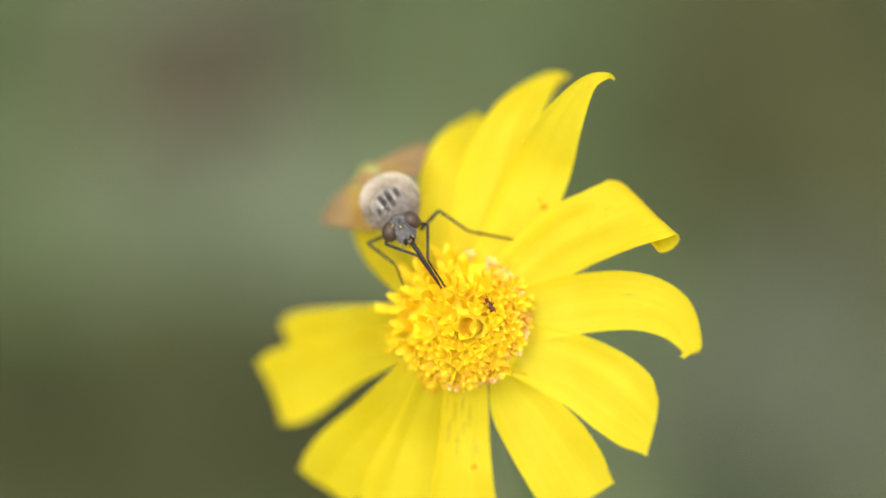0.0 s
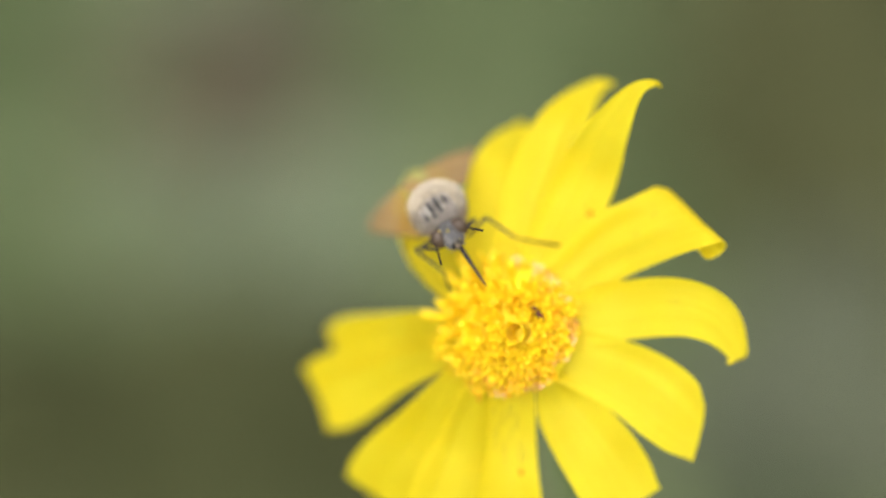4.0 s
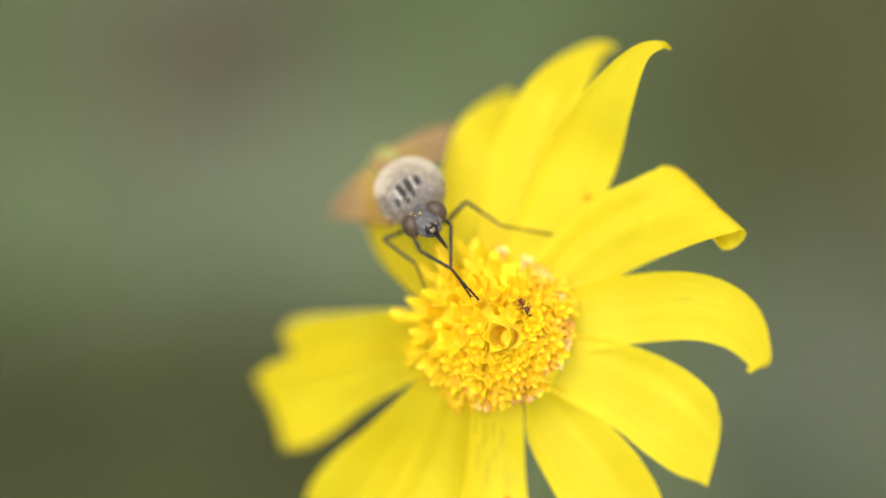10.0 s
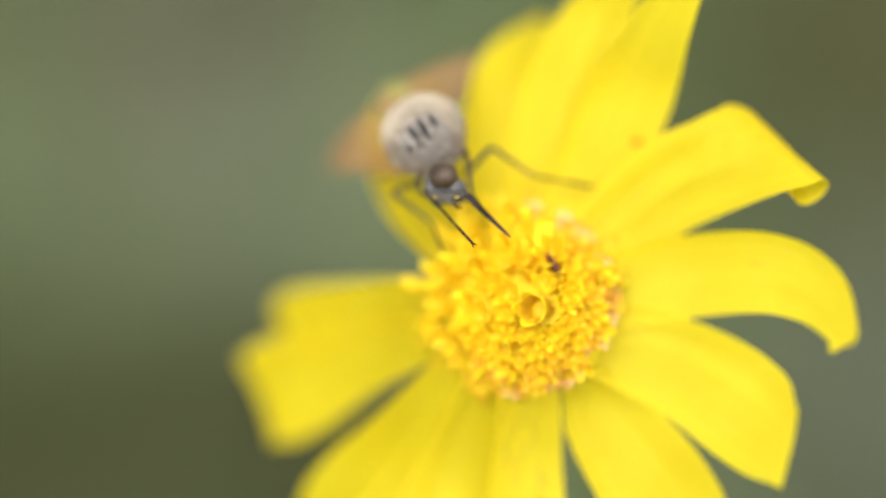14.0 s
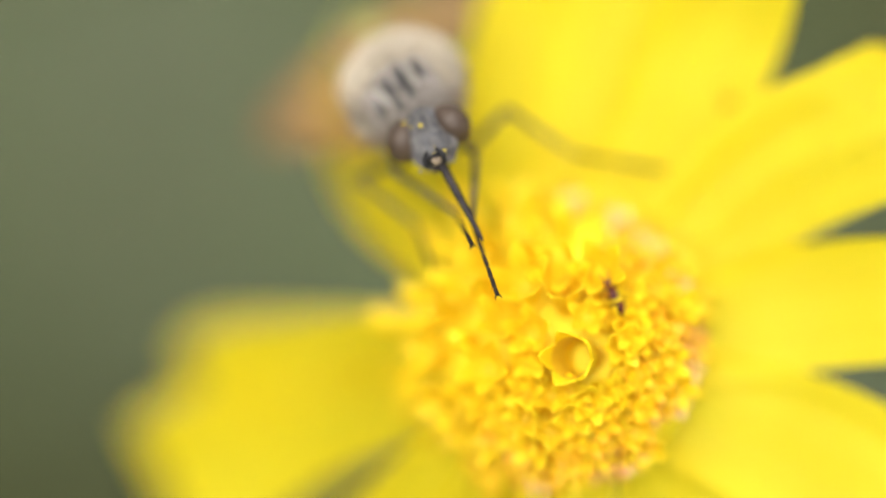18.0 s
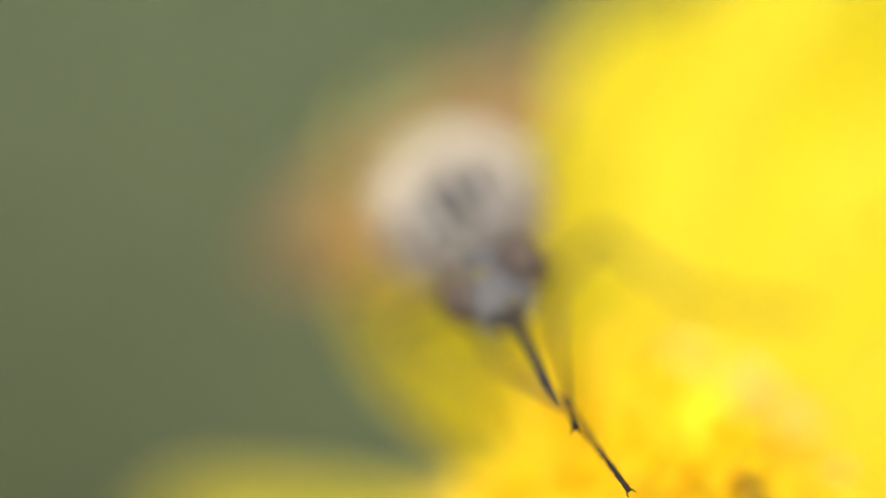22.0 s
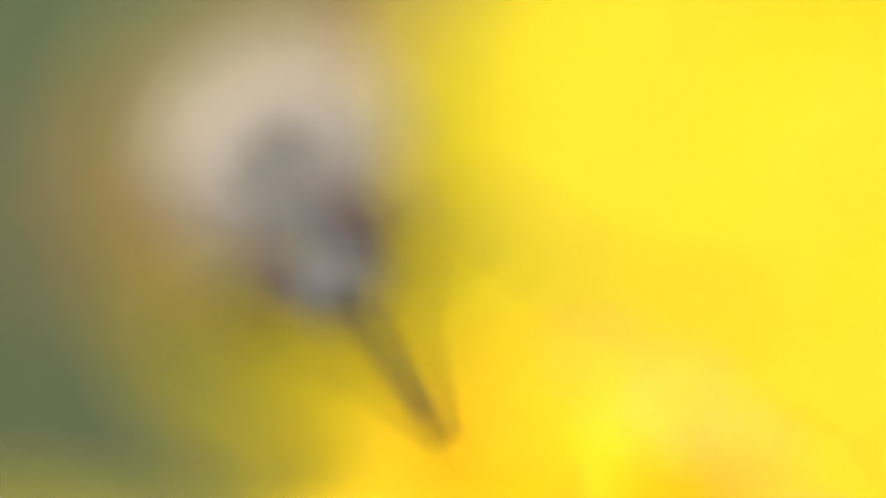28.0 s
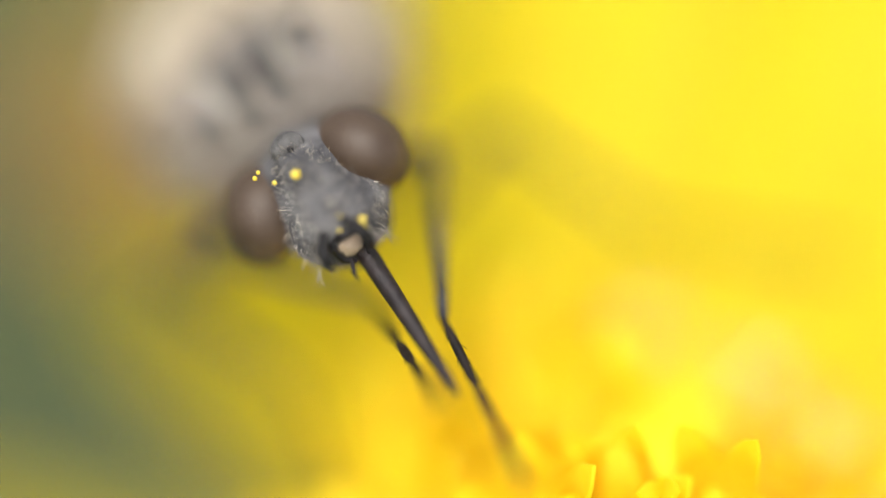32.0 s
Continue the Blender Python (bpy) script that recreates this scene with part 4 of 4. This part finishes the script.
def motions():
    walk(head, [
        (0, turned(0.98, -1.43, 2.50, 16, 0, 29)),
        (1, turned(0.94, -1.38, 2.50, 6, 0, 33)),
        (2, turned(0.97, -1.40, 2.50, 22, 0, 28)),
        (3, turned(1.14, -1.44, 2.50, 38, 14, 30)),
        (4, turned(1.02, -1.42, 2.50, 5, 0, 32)),
        (7, turned(1.05, -1.24, 2.50, 18, 6, 30)),
        (8, turned(0.91, -1.38, 2.50, 42, 18, 24)),
        (9, turned(1.31, -1.37, 2.50, 50, 22, 28)),
        (10, turned(1.10, -1.41, 2.50, -12, 0, 32)),
        (11, turned(1.08, -1.36, 2.50, -5, 0, 30)),
        (12, turned(0.89, -1.56, 2.50, 12, 0, 27)),
        (13, turned(0.89, -1.26, 2.50, 0, 0, 30)),
        (13.2, turned(0.92, -1.30, 2.50, 0, 0, 30)),
        (13.5, turned(1.08, -1.80, 2.50, 0, -58, 74)),
        (14, turned(1.17, -2.02, 2.50, 0, -62, 78)),
        (14.5, turned(1.15, -1.95, 2.50, 0, -60, 76)),
        (16.5, turned(0.96, -1.42, 2.50, 0, -9, 27)),
        (17, turned(0.96, -1.39, 2.50, 0, -9, 26)),
        (18, turned(1.03, -1.21, 2.50, -5, -9, 21)),
        (19, turned(0.98, -1.25, 2.50, -5, -9, 25)),
        (20, turned(0.94, -1.29, 2.50, -5, -9, 31)),
        (21, turned(1.04, -1.29, 2.50, -5, -9, 28)),
        (22, turned(1.01, -1.47, 2.50, -5, -9, 31)),
        (23, turned(0.86, -1.17, 2.50, -5, -9, 29)),
        (24, turned(0.92, -1.20, 2.50, -5, -9, 33)),
        (25, turned(1.30, -1.66, 2.50, 40, 22, 52)),
        (28, turned(0.95, -1.28, 2.50, 0, -9, 36)),
        (29, turned(1.00, -1.35, 2.50, 0, -9, 34)),
        (30, turned(0.95, -1.27, 2.50, 0, -9, 37)),
        (30.5, turned(0.92, -1.35, 2.50, -5, -9, 36)),
        (31, turned(0.96, -1.22, 2.50, 0, -9, 36)),
        (31.5, turned(1.02, -1.24, 2.50, 3, -9, 34)),
        (32, turned(0.99, -1.22, 2.50, 0, -9, 33)),
    ])
    walk(proboscis, [
        (0, limb(0.12, -1.12, 0.50, 0.079, -0.896, 0.436)),
        (1, limb(0.12, -1.12, 0.50, 0.006, -0.940, 0.341)),
        (2, limb(0.12, -1.11, 0.49, 0.104, -0.776, 0.622)),
        (3, limb(0.12, -0.99, 0.30, -0.000, -0.551, 0.835)),
        (4, limb(0.12, -0.98, 0.44, 0.025, -0.924, 0.382)),
        (7, limb(0.11, -0.99, 0.40, 0.070, -0.806, 0.588)),
        (8, limb(0.11, -0.78, -0.28, 0.009, -0.400, 0.917)),
        (9, limb(0.12, -1.12, 0.50, -0.216, -0.549, 0.808)),
        (10, limb(0.04, -0.22, -0.36, 0.062, -0.719, 0.692)),
        (11, limb(-0.09, -0.38, -0.48, 0.170, -0.593, 0.787)),
        (12, limb(-0.12, -0.48, 0.04, 0.292, -0.775, 0.561)),
        (13, limb(0.10, -0.49, 0.25, 0.037, -0.931, 0.364)),
        (13.2, limb(0.10, -0.49, 0.25, 0.037, -0.931, 0.364)),
        (13.5, limb(0.11, -0.88, 0.32, 0.044, -0.806, 0.591)),
        (14, limb(0.11, -0.88, 0.32, 0.044, -0.806, 0.591)),
        (14.5, limb(0.11, -0.88, 0.32, 0.044, -0.806, 0.591)),
        (16.5, limb(0.01, -0.13, 0.27, 0.112, -0.969, 0.220)),
        (17, limb(0.01, -0.13, 0.27, 0.112, -0.969, 0.220)),
        (18, limb(0.01, -0.43, 0.43, 0.158, -0.983, 0.096)),
        (19, limb(-0.02, -0.28, 0.41, 0.160, -0.981, 0.110)),
        (20, limb(0.13, -0.24, 0.38, -0.012, -0.990, 0.140)),
        (21, limb(0.06, -0.18, 0.37, 0.067, -0.989, 0.134)),
        (22, limb(0.11, -0.28, 0.42, 0.008, -0.875, 0.484)),
        (23, limb(0.06, -0.42, 0.45, 0.077, -0.872, 0.484)),
        (24, limb(0.13, -0.50, 0.45, 0.009, -0.860, 0.510)),
        (25, limb(0.39, -0.61, -0.61, -0.213, -0.410, 0.887)),
        (28, limb(0.10, -0.20, 0.35, 0.019, -0.890, 0.455)),
        (29, limb(0.13, -0.46, 0.40, 0.014, -0.900, 0.435)),
        (30, limb(0.04, -0.43, 0.36, 0.109, -0.976, 0.190)),
        (31, limb(0.12, -1.01, 0.48, -0.008, -0.984, 0.176)),
        (32, limb(0.08, -0.11, 0.26, 0.040, -0.972, 0.233)),
    ])
    walk(fore_femur_l, [
        (0, limb(0.23, -1.51, 0.72, -0.094, -0.545, 0.833)),
        (1, limb(0.20, -1.69, 0.99, 0.159, -0.705, 0.692)),
        (2, limb(0.20, -1.61, 0.90, 0.008, -0.677, 0.736)),
        (3, limb(0.25, -1.52, 0.73, -0.160, -0.543, 0.824)),
        (4, limb(0.81, -1.26, 0.93, -0.809, -0.582, 0.087)),
        (7, limb(0.21, -1.54, 0.79, -0.043, -0.605, 0.795)),
        (8, limb(0.91, -1.22, 0.92, -0.825, -0.557, 0.096)),
        (9, limb(0.92, -1.25, 0.92, -0.844, -0.528, 0.095)),
        (10, limb(0.11, -1.52, 0.92, 0.399, -0.839, 0.370)),
        (11, limb(-0.08, -0.88, 0.89, 0.319, -0.939, 0.131)),
        (12, limb(0.15, -1.66, 1.00, 0.753, -0.655, 0.055)),
        (13, limb(0.21, -1.72, 1.01, 0.323, -0.747, 0.581)),
        (14, limb(0.51, -0.51, 0.81, -0.249, -0.956, 0.153)),
        (17, limb(0.23, -1.50, 0.67, -0.076, -0.505, 0.860)),
        (18, limb(0.56, -1.11, 0.25, -0.352, -0.581, 0.734)),
        (19, limb(0.03, -1.19, 0.53, 0.242, -0.717, 0.654)),
        (20, limb(-0.18, -1.02, 0.82, 0.478, -0.848, 0.229)),
        (21, limb(0.37, -1.84, 1.16, 0.613, -0.517, 0.597)),
        (22, limb(0.12, -1.57, 1.88, 0.511, -0.853, 0.109)),
        (23, limb(0.03, -1.47, 1.76, 0.547, -0.715, 0.435)),
        (24, limb(0.81, -1.26, 0.93, -0.809, -0.582, 0.087)),
        (25, limb(1.09, -0.70, 0.74, -0.652, -0.734, 0.188)),
        (28, limb(0.72, -0.63, 1.39, -0.418, -0.854, -0.310)),
        (29, limb(0.78, -0.59, 0.91, -0.462, -0.884, 0.075)),
        (30, limb(0.35, -1.17, 0.39, -0.188, -0.643, 0.742)),
        (30.5, limb(0.62, -1.06, 0.87, -0.401, -0.749, 0.527)),
        (31, limb(0.67, -0.97, 0.99, -0.707, -0.622, 0.335)),
        (31.5, limb(0.95, -1.22, 0.93, 0.208, -0.971, 0.116)),
        (32, limb(0.59, -0.87, 0.96, -0.660, -0.670, 0.341)),
    ])
    walk(fore_tibia_l, [
        (0, limb(0.05, -2.55, 2.30, 0.849, -0.298, 0.436)),
        (1, limb(0.50, -3.02, 2.30, 0.784, -0.452, 0.426)),
        (2, limb(0.21, -2.90, 2.30, 0.846, -0.505, 0.173)),
        (3, limb(-0.05, -2.56, 2.30, 0.791, -0.433, 0.433)),
        (4, limb(-0.73, -2.37, 1.10, 0.433, -0.046, 0.900)),
        (7, limb(0.13, -2.69, 2.30, 0.826, -0.391, 0.405)),
        (8, limb(-0.66, -2.28, 1.10, 0.628, -0.419, 0.656)),
        (9, limb(-0.69, -2.26, 1.10, 0.801, -0.227, 0.555)),
        (10, limb(0.87, -3.11, 1.62, 0.682, -0.386, 0.621)),
        (11, limb(0.53, -2.67, 1.13, 0.868, -0.099, 0.486)),
        (12, limb(1.58, -2.90, 1.10, 0.296, -0.319, 0.900)),
        (13, limb(0.82, -3.14, 2.12, 0.811, -0.348, 0.470)),
        (14, limb(0.04, -2.32, 1.10, 0.430, -0.376, 0.821)),
        (17, limb(0.08, -2.46, 2.30, 0.859, -0.314, 0.405)),
        (18, limb(-0.11, -2.21, 1.65, 0.820, -0.546, 0.173)),
        (19, limb(0.49, -2.55, 1.77, 0.955, -0.172, 0.243)),
        (20, limb(0.73, -2.63, 1.25, 0.885, -0.148, 0.442)),
        (21, limb(1.53, -2.82, 2.30, 0.851, -0.165, 0.499)),
        (22, limb(1.09, -3.19, 2.09, 0.624, -0.390, 0.677)),
        (23, limb(1.07, -2.83, 2.59, 0.619, -0.371, 0.692)),
        (24, limb(-0.73, -2.37, 1.10, 0.433, -0.046, 0.900)),
        (25, limb(-0.15, -2.09, 1.10, 0.560, -0.345, 0.753)),
        (28, limb(-0.07, -2.25, 0.80, 0.677, -0.301, 0.672)),
        (29, limb(-0.10, -2.27, 1.05, 0.822, -0.250, 0.512)),
        (30, limb(-0.00, -2.39, 1.80, 0.858, -0.353, 0.373)),
        (30.5, limb(-0.14, -2.48, 1.87, 0.854, -0.297, 0.428)),
        (31, limb(-0.68, -2.16, 1.62, 0.943, -0.265, 0.199)),
        (31.5, limb(1.34, -3.06, 1.15, 0.629, -0.366, 0.686)),
        (32, limb(-0.66, -2.14, 1.60, 0.952, -0.228, 0.207)),
    ])
    walk(fore_tarsus_l, [
        (0, limb(2.05, -3.25, 3.32, 0.580, -0.796, 0.173)),
        (1, limb(2.34, -4.09, 3.30, 0.543, -0.822, 0.173)),
        (2, limb(2.20, -4.08, 2.71, 0.554, -0.815, 0.173)),
        (3, limb(1.81, -3.57, 3.32, 0.601, -0.781, 0.173)),
        (4, limb(0.29, -2.47, 3.22, 0.095, -0.366, 0.926)),
        (7, limb(2.07, -3.61, 3.25, 0.643, -0.747, 0.173)),
        (8, limb(0.82, -3.26, 2.64, 0.220, -0.465, 0.857)),
        (9, limb(1.19, -2.79, 2.40, 0.116, -0.429, 0.896)),
        (10, limb(2.47, -4.02, 3.08, 0.600, -0.665, 0.446)),
        (11, limb(2.57, -2.90, 2.28, 0.259, -0.540, 0.801)),
        (12, limb(2.28, -3.65, 3.22, 0.339, -0.401, 0.851)),
        (13, limb(2.73, -3.95, 3.22, 0.714, -0.580, 0.391)),
        (14, limb(1.05, -3.21, 3.03, 0.578, -0.641, 0.505)),
        (17, limb(2.10, -3.20, 3.25, 0.616, -0.749, 0.244)),
        (18, limb(1.82, -3.50, 2.05, 0.179, -0.378, 0.908)),
        (19, limb(2.73, -2.95, 2.34, 0.329, -0.550, 0.768)),
        (20, limb(2.80, -2.98, 2.29, 0.377, -0.492, 0.785)),
        (21, limb(3.53, -3.21, 3.47, 0.830, -0.530, 0.173)),
        (22, limb(2.56, -4.10, 3.68, 0.486, -0.667, 0.564)),
        (23, limb(2.52, -3.70, 4.22, 0.722, -0.608, 0.331)),
        (24, limb(0.29, -2.47, 3.22, 0.095, -0.366, 0.926)),
        (25, limb(1.17, -2.90, 2.87, 0.500, -0.594, 0.631)),
        (28, limb(1.52, -2.96, 2.38, 0.473, -0.441, 0.763)),
        (29, limb(1.83, -2.86, 2.25, 0.455, -0.489, 0.744)),
        (30, limb(2.01, -3.23, 2.68, 0.614, -0.682, 0.396)),
        (30.5, limb(1.91, -3.19, 2.90, 0.432, -0.455, 0.779)),
        (31, limb(1.59, -2.79, 2.10, 0.357, -0.459, 0.814)),
        (31.5, limb(2.85, -3.94, 2.79, 0.535, -0.531, 0.657)),
        (32, limb(1.62, -2.69, 2.10, 0.363, -0.485, 0.795)),
    ])
    walk(fore_femur_r, [
        (0, limb(1.18, -1.01, 0.66, 0.768, -0.164, 0.620)),
        (1, limb(1.48, -1.07, 0.86, 0.637, -0.151, 0.756)),
        (2, limb(1.54, -1.09, 0.94, 0.675, -0.181, 0.715)),
        (3, limb(1.48, -1.11, 0.86, 0.652, 0.030, 0.758)),
        (4, limb(1.01, -1.40, 0.95, 0.890, 0.448, 0.081)),
        (7, limb(1.44, -1.11, 0.78, 0.603, 0.028, 0.798)),
        (8, limb(1.21, -1.59, 0.95, 0.625, 0.777, 0.079)),
        (9, limb(1.29, -1.42, 0.85, 0.660, 0.682, 0.315)),
        (10, limb(1.34, -0.93, 0.71, 0.613, -0.403, 0.680)),
        (11, limb(1.35, -0.59, 0.96, 0.443, -0.893, 0.075)),
        (12, limb(0.93, -0.88, 0.54, 0.795, -0.262, 0.547)),
        (13, limb(0.89, -1.02, 0.67, 0.901, -0.106, 0.421)),
        (14, limb(0.80, -1.84, 0.86, 0.726, 0.677, 0.124)),
        (17, limb(1.45, -1.14, 0.79, 0.586, 0.164, 0.794)),
        (18, limb(1.23, -0.77, 0.66, 0.618, -0.542, 0.570)),
        (19, limb(1.45, -0.89, 0.88, 0.514, -0.756, 0.405)),
        (20, limb(1.02, -0.81, 0.92, 0.888, -0.444, 0.119)),
        (21, limb(1.16, -1.64, 0.81, 0.614, 0.743, 0.265)),
        (22, limb(0.46, -0.89, 0.84, 0.974, -0.182, 0.136)),
        (23, limb(0.36, -1.12, 0.81, 0.988, 0.014, 0.155)),
        (24, limb(1.01, -1.40, 0.95, 0.890, 0.448, 0.081)),
        (25, limb(1.41, -1.19, 0.81, 0.673, 0.307, 0.673)),
        (28, limb(0.55, -1.54, 1.34, 0.885, 0.371, -0.282)),
        (29, limb(0.73, -1.60, 1.24, 0.842, 0.488, -0.230)),
        (30, limb(0.78, -1.64, 1.48, 0.831, 0.544, 0.117)),
        (30.5, limb(0.74, -1.45, 0.82, 0.866, 0.255, 0.431)),
        (31, limb(1.04, -1.31, 1.06, 0.782, 0.302, 0.545)),
        (31.5, limb(0.81, -1.40, 0.87, 0.954, 0.034, 0.299)),
        (32, limb(0.86, -1.39, 1.00, 0.834, 0.328, 0.444)),
    ])
    walk(fore_tibia_r, [
        (0, limb(2.64, -1.32, 1.84, 0.000, -0.925, 0.379)),
        (1, limb(2.69, -1.36, 2.30, -0.014, -0.985, 0.173)),
        (2, limb(2.83, -1.43, 2.30, 0.213, -0.959, 0.184)),
        (3, limb(2.72, -1.05, 2.30, 0.060, -0.895, 0.441)),
        (4, limb(2.70, -0.55, 1.10, -0.228, -0.228, 0.947)),
        (7, limb(2.58, -1.05, 2.30, 0.029, -0.913, 0.406)),
        (8, limb(2.39, -0.12, 1.10, 0.098, -0.739, 0.666)),
        (9, limb(2.54, -0.13, 1.45, 0.027, -0.879, 0.475)),
        (10, limb(2.50, -1.69, 2.00, 0.000, -0.963, 0.268)),
        (11, limb(2.19, -2.29, 1.10, 0.223, -0.310, 0.924)),
        (12, limb(2.44, -1.38, 1.58, -0.130, -0.944, 0.304)),
        (13, limb(2.60, -1.22, 1.47, -0.093, -0.814, 0.573)),
        (14, limb(2.18, -0.56, 1.10, 0.107, -0.860, 0.500)),
        (17, limb(2.56, -0.83, 2.30, -0.007, -0.919, 0.395)),
        (18, limb(2.40, -1.80, 1.74, -0.056, -0.838, 0.543)),
        (19, limb(2.43, -2.32, 1.65, 0.191, -0.446, 0.874)),
        (20, limb(2.71, -1.65, 1.15, 0.089, -0.743, 0.663)),
        (21, limb(2.32, -0.22, 1.31, 0.000, -0.915, 0.403)),
        (22, limb(2.31, -1.23, 1.10, 0.026, -0.676, 0.736)),
        (23, limb(2.24, -1.09, 1.10, 0.050, -0.648, 0.760)),
        (24, limb(2.70, -0.55, 1.10, -0.228, -0.228, 0.947)),
        (25, limb(2.69, -0.60, 2.09, 0.000, -0.723, 0.691)),
        (28, limb(2.23, -0.84, 0.80, 0.038, -0.601, 0.798)),
        (29, limb(2.33, -0.68, 0.80, 0.036, -0.717, 0.696)),
        (30, limb(2.36, -0.60, 1.71, 0.034, -0.868, 0.495)),
        (30.5, limb(2.38, -0.96, 1.64, 0.059, -0.849, 0.526)),
        (31, limb(2.53, -0.74, 2.10, 0.072, -0.833, 0.549)),
        (31.5, limb(2.62, -1.34, 1.44, 0.029, -0.794, 0.607)),
        (32, limb(2.44, -0.77, 1.85, 0.052, -0.892, 0.449)),
    ])
    walk(fore_tarsus_r, [
        (0, limb(2.64, -3.50, 2.73, 0.436, -0.667, 0.604)),
        (1, limb(2.66, -3.67, 2.71, 0.483, -0.858, 0.173)),
        (2, limb(3.33, -3.68, 2.73, 0.667, -0.725, 0.173)),
        (3, limb(2.86, -3.15, 3.34, 0.451, -0.876, 0.173)),
        (4, limb(2.16, -1.08, 3.32, 0.364, -0.081, 0.928)),
        (7, limb(2.65, -3.20, 3.25, 0.431, -0.886, 0.173)),
        (8, limb(2.62, -1.85, 2.67, 0.432, -0.194, 0.881)),
        (9, limb(2.61, -2.19, 2.57, 0.347, -0.652, 0.674)),
        (10, limb(2.50, -3.96, 2.63, 0.428, -0.628, 0.651)),
        (11, limb(2.71, -3.02, 3.27, 0.322, -0.575, 0.752)),
        (12, limb(2.14, -3.59, 2.29, 0.404, -0.454, 0.794)),
        (13, limb(2.38, -3.13, 2.82, 0.389, -0.729, 0.563)),
        (14, limb(2.44, -2.58, 2.27, 0.253, -0.375, 0.892)),
        (17, limb(2.54, -2.99, 3.23, 0.546, -0.820, 0.173)),
        (18, limb(2.27, -3.77, 3.01, 0.285, -0.834, 0.473)),
        (19, limb(2.88, -3.37, 3.71, 0.522, -0.836, 0.173)),
        (20, limb(2.92, -3.40, 2.71, 0.321, -0.732, 0.601)),
        (21, limb(2.32, -2.37, 2.26, 0.452, -0.401, 0.797)),
        (22, limb(2.38, -2.82, 2.83, 0.113, -0.676, 0.729)),
        (23, limb(2.36, -2.61, 2.89, 0.267, -0.720, 0.640)),
        (24, limb(2.16, -1.08, 3.32, 0.364, -0.081, 0.928)),
        (25, limb(2.69, -2.30, 3.71, 0.795, -0.582, 0.173)),
        (28, limb(2.32, -2.25, 2.68, 0.235, -0.673, 0.701)),
        (29, limb(2.42, -2.36, 2.44, 0.270, -0.558, 0.784)),
        (30, limb(2.44, -2.68, 2.90, 0.430, -0.640, 0.637)),
        (30.5, limb(2.52, -3.00, 2.90, 0.398, -0.412, 0.820)),
        (31, limb(2.70, -2.70, 3.39, 0.484, -0.858, 0.173)),
        (31.5, limb(2.69, -3.24, 2.90, 0.413, -0.578, 0.704)),
        (32, limb(2.56, -2.91, 2.93, 0.400, -0.800, 0.447)),
    ])
    walk(thrips, [
        (0, on_disc(3.31, -3.75, 30)),
        (2, on_disc(3.37, -3.84, 32)),
        (7, on_disc(3.31, -3.78, 40)),
        (9, on_disc(3.31, -3.47, 24)),
        (11, on_disc(3.06, -3.50, 45)),
        (13, on_disc(2.84, -3.09, 35)),
        (17, on_disc(3.09, -3.25, 27)),
        (20, on_disc(3.25, -3.31, 25)),
        (25, on_disc(3.28, -3.37, 27)),
        (32, on_disc(3.28, -3.37, 27)),
    ])
    walk(focus_point, [
        (0, focus_at(1.6)),
        (1, focus_at(2.5)),
        (1.5, focus_at(2.9)),
        (2, focus_at(1.7)),
        (3, focus_at(-1.6)),
        (3.5, focus_at(0.5)),
        (4, focus_at(3.7)),
        (4.5, focus_at(3.3)),
        (5.5, focus_at(2.3)),
        (6.5, focus_at(1.8)),
        (7, focus_at(1.6)),
        (8, focus_at(-0.8)),
        (9, focus_at(1.5)),
        (9.5, focus_at(1.6)),
        (10, focus_at(1.8)),
        (11, focus_at(1.1)),
        (12, focus_at(0.5)),
        (13, focus_at(1.8)),
        (14, focus_at(2.7)),
        (14.5, focus_at(3.0)),
        (15.5, focus_at(2.2)),
        (16.5, focus_at(1.4)),
        (17, focus_at(1.4)),
        (17.5, focus_at(1.8)),
        (18, focus_at(2.0)),
        (19, focus_at(1.7)),
        (20, focus_at(1.3)),
        (20.5, focus_at(1.4)),
        (21, focus_at(1.6)),
        (22, focus_at(3.0)),
        (23, focus_at(2.7)),
        (24, focus_at(2.6)),
        (24.5, focus_at(3.2)),
        (25, focus_at(2.7)),
        (26.5, focus_at(2.6)),
        (27.5, focus_at(2.7)),
        (28, focus_at(3.3)),
        (28.5, focus_at(3.5)),
        (29, focus_at(2.7)),
        (29.5, focus_at(1.7)),
        (30, focus_at(1.1)),
        (31, focus_at(1.2)),
        (32, focus_at(1.15)),
    ])


motions()
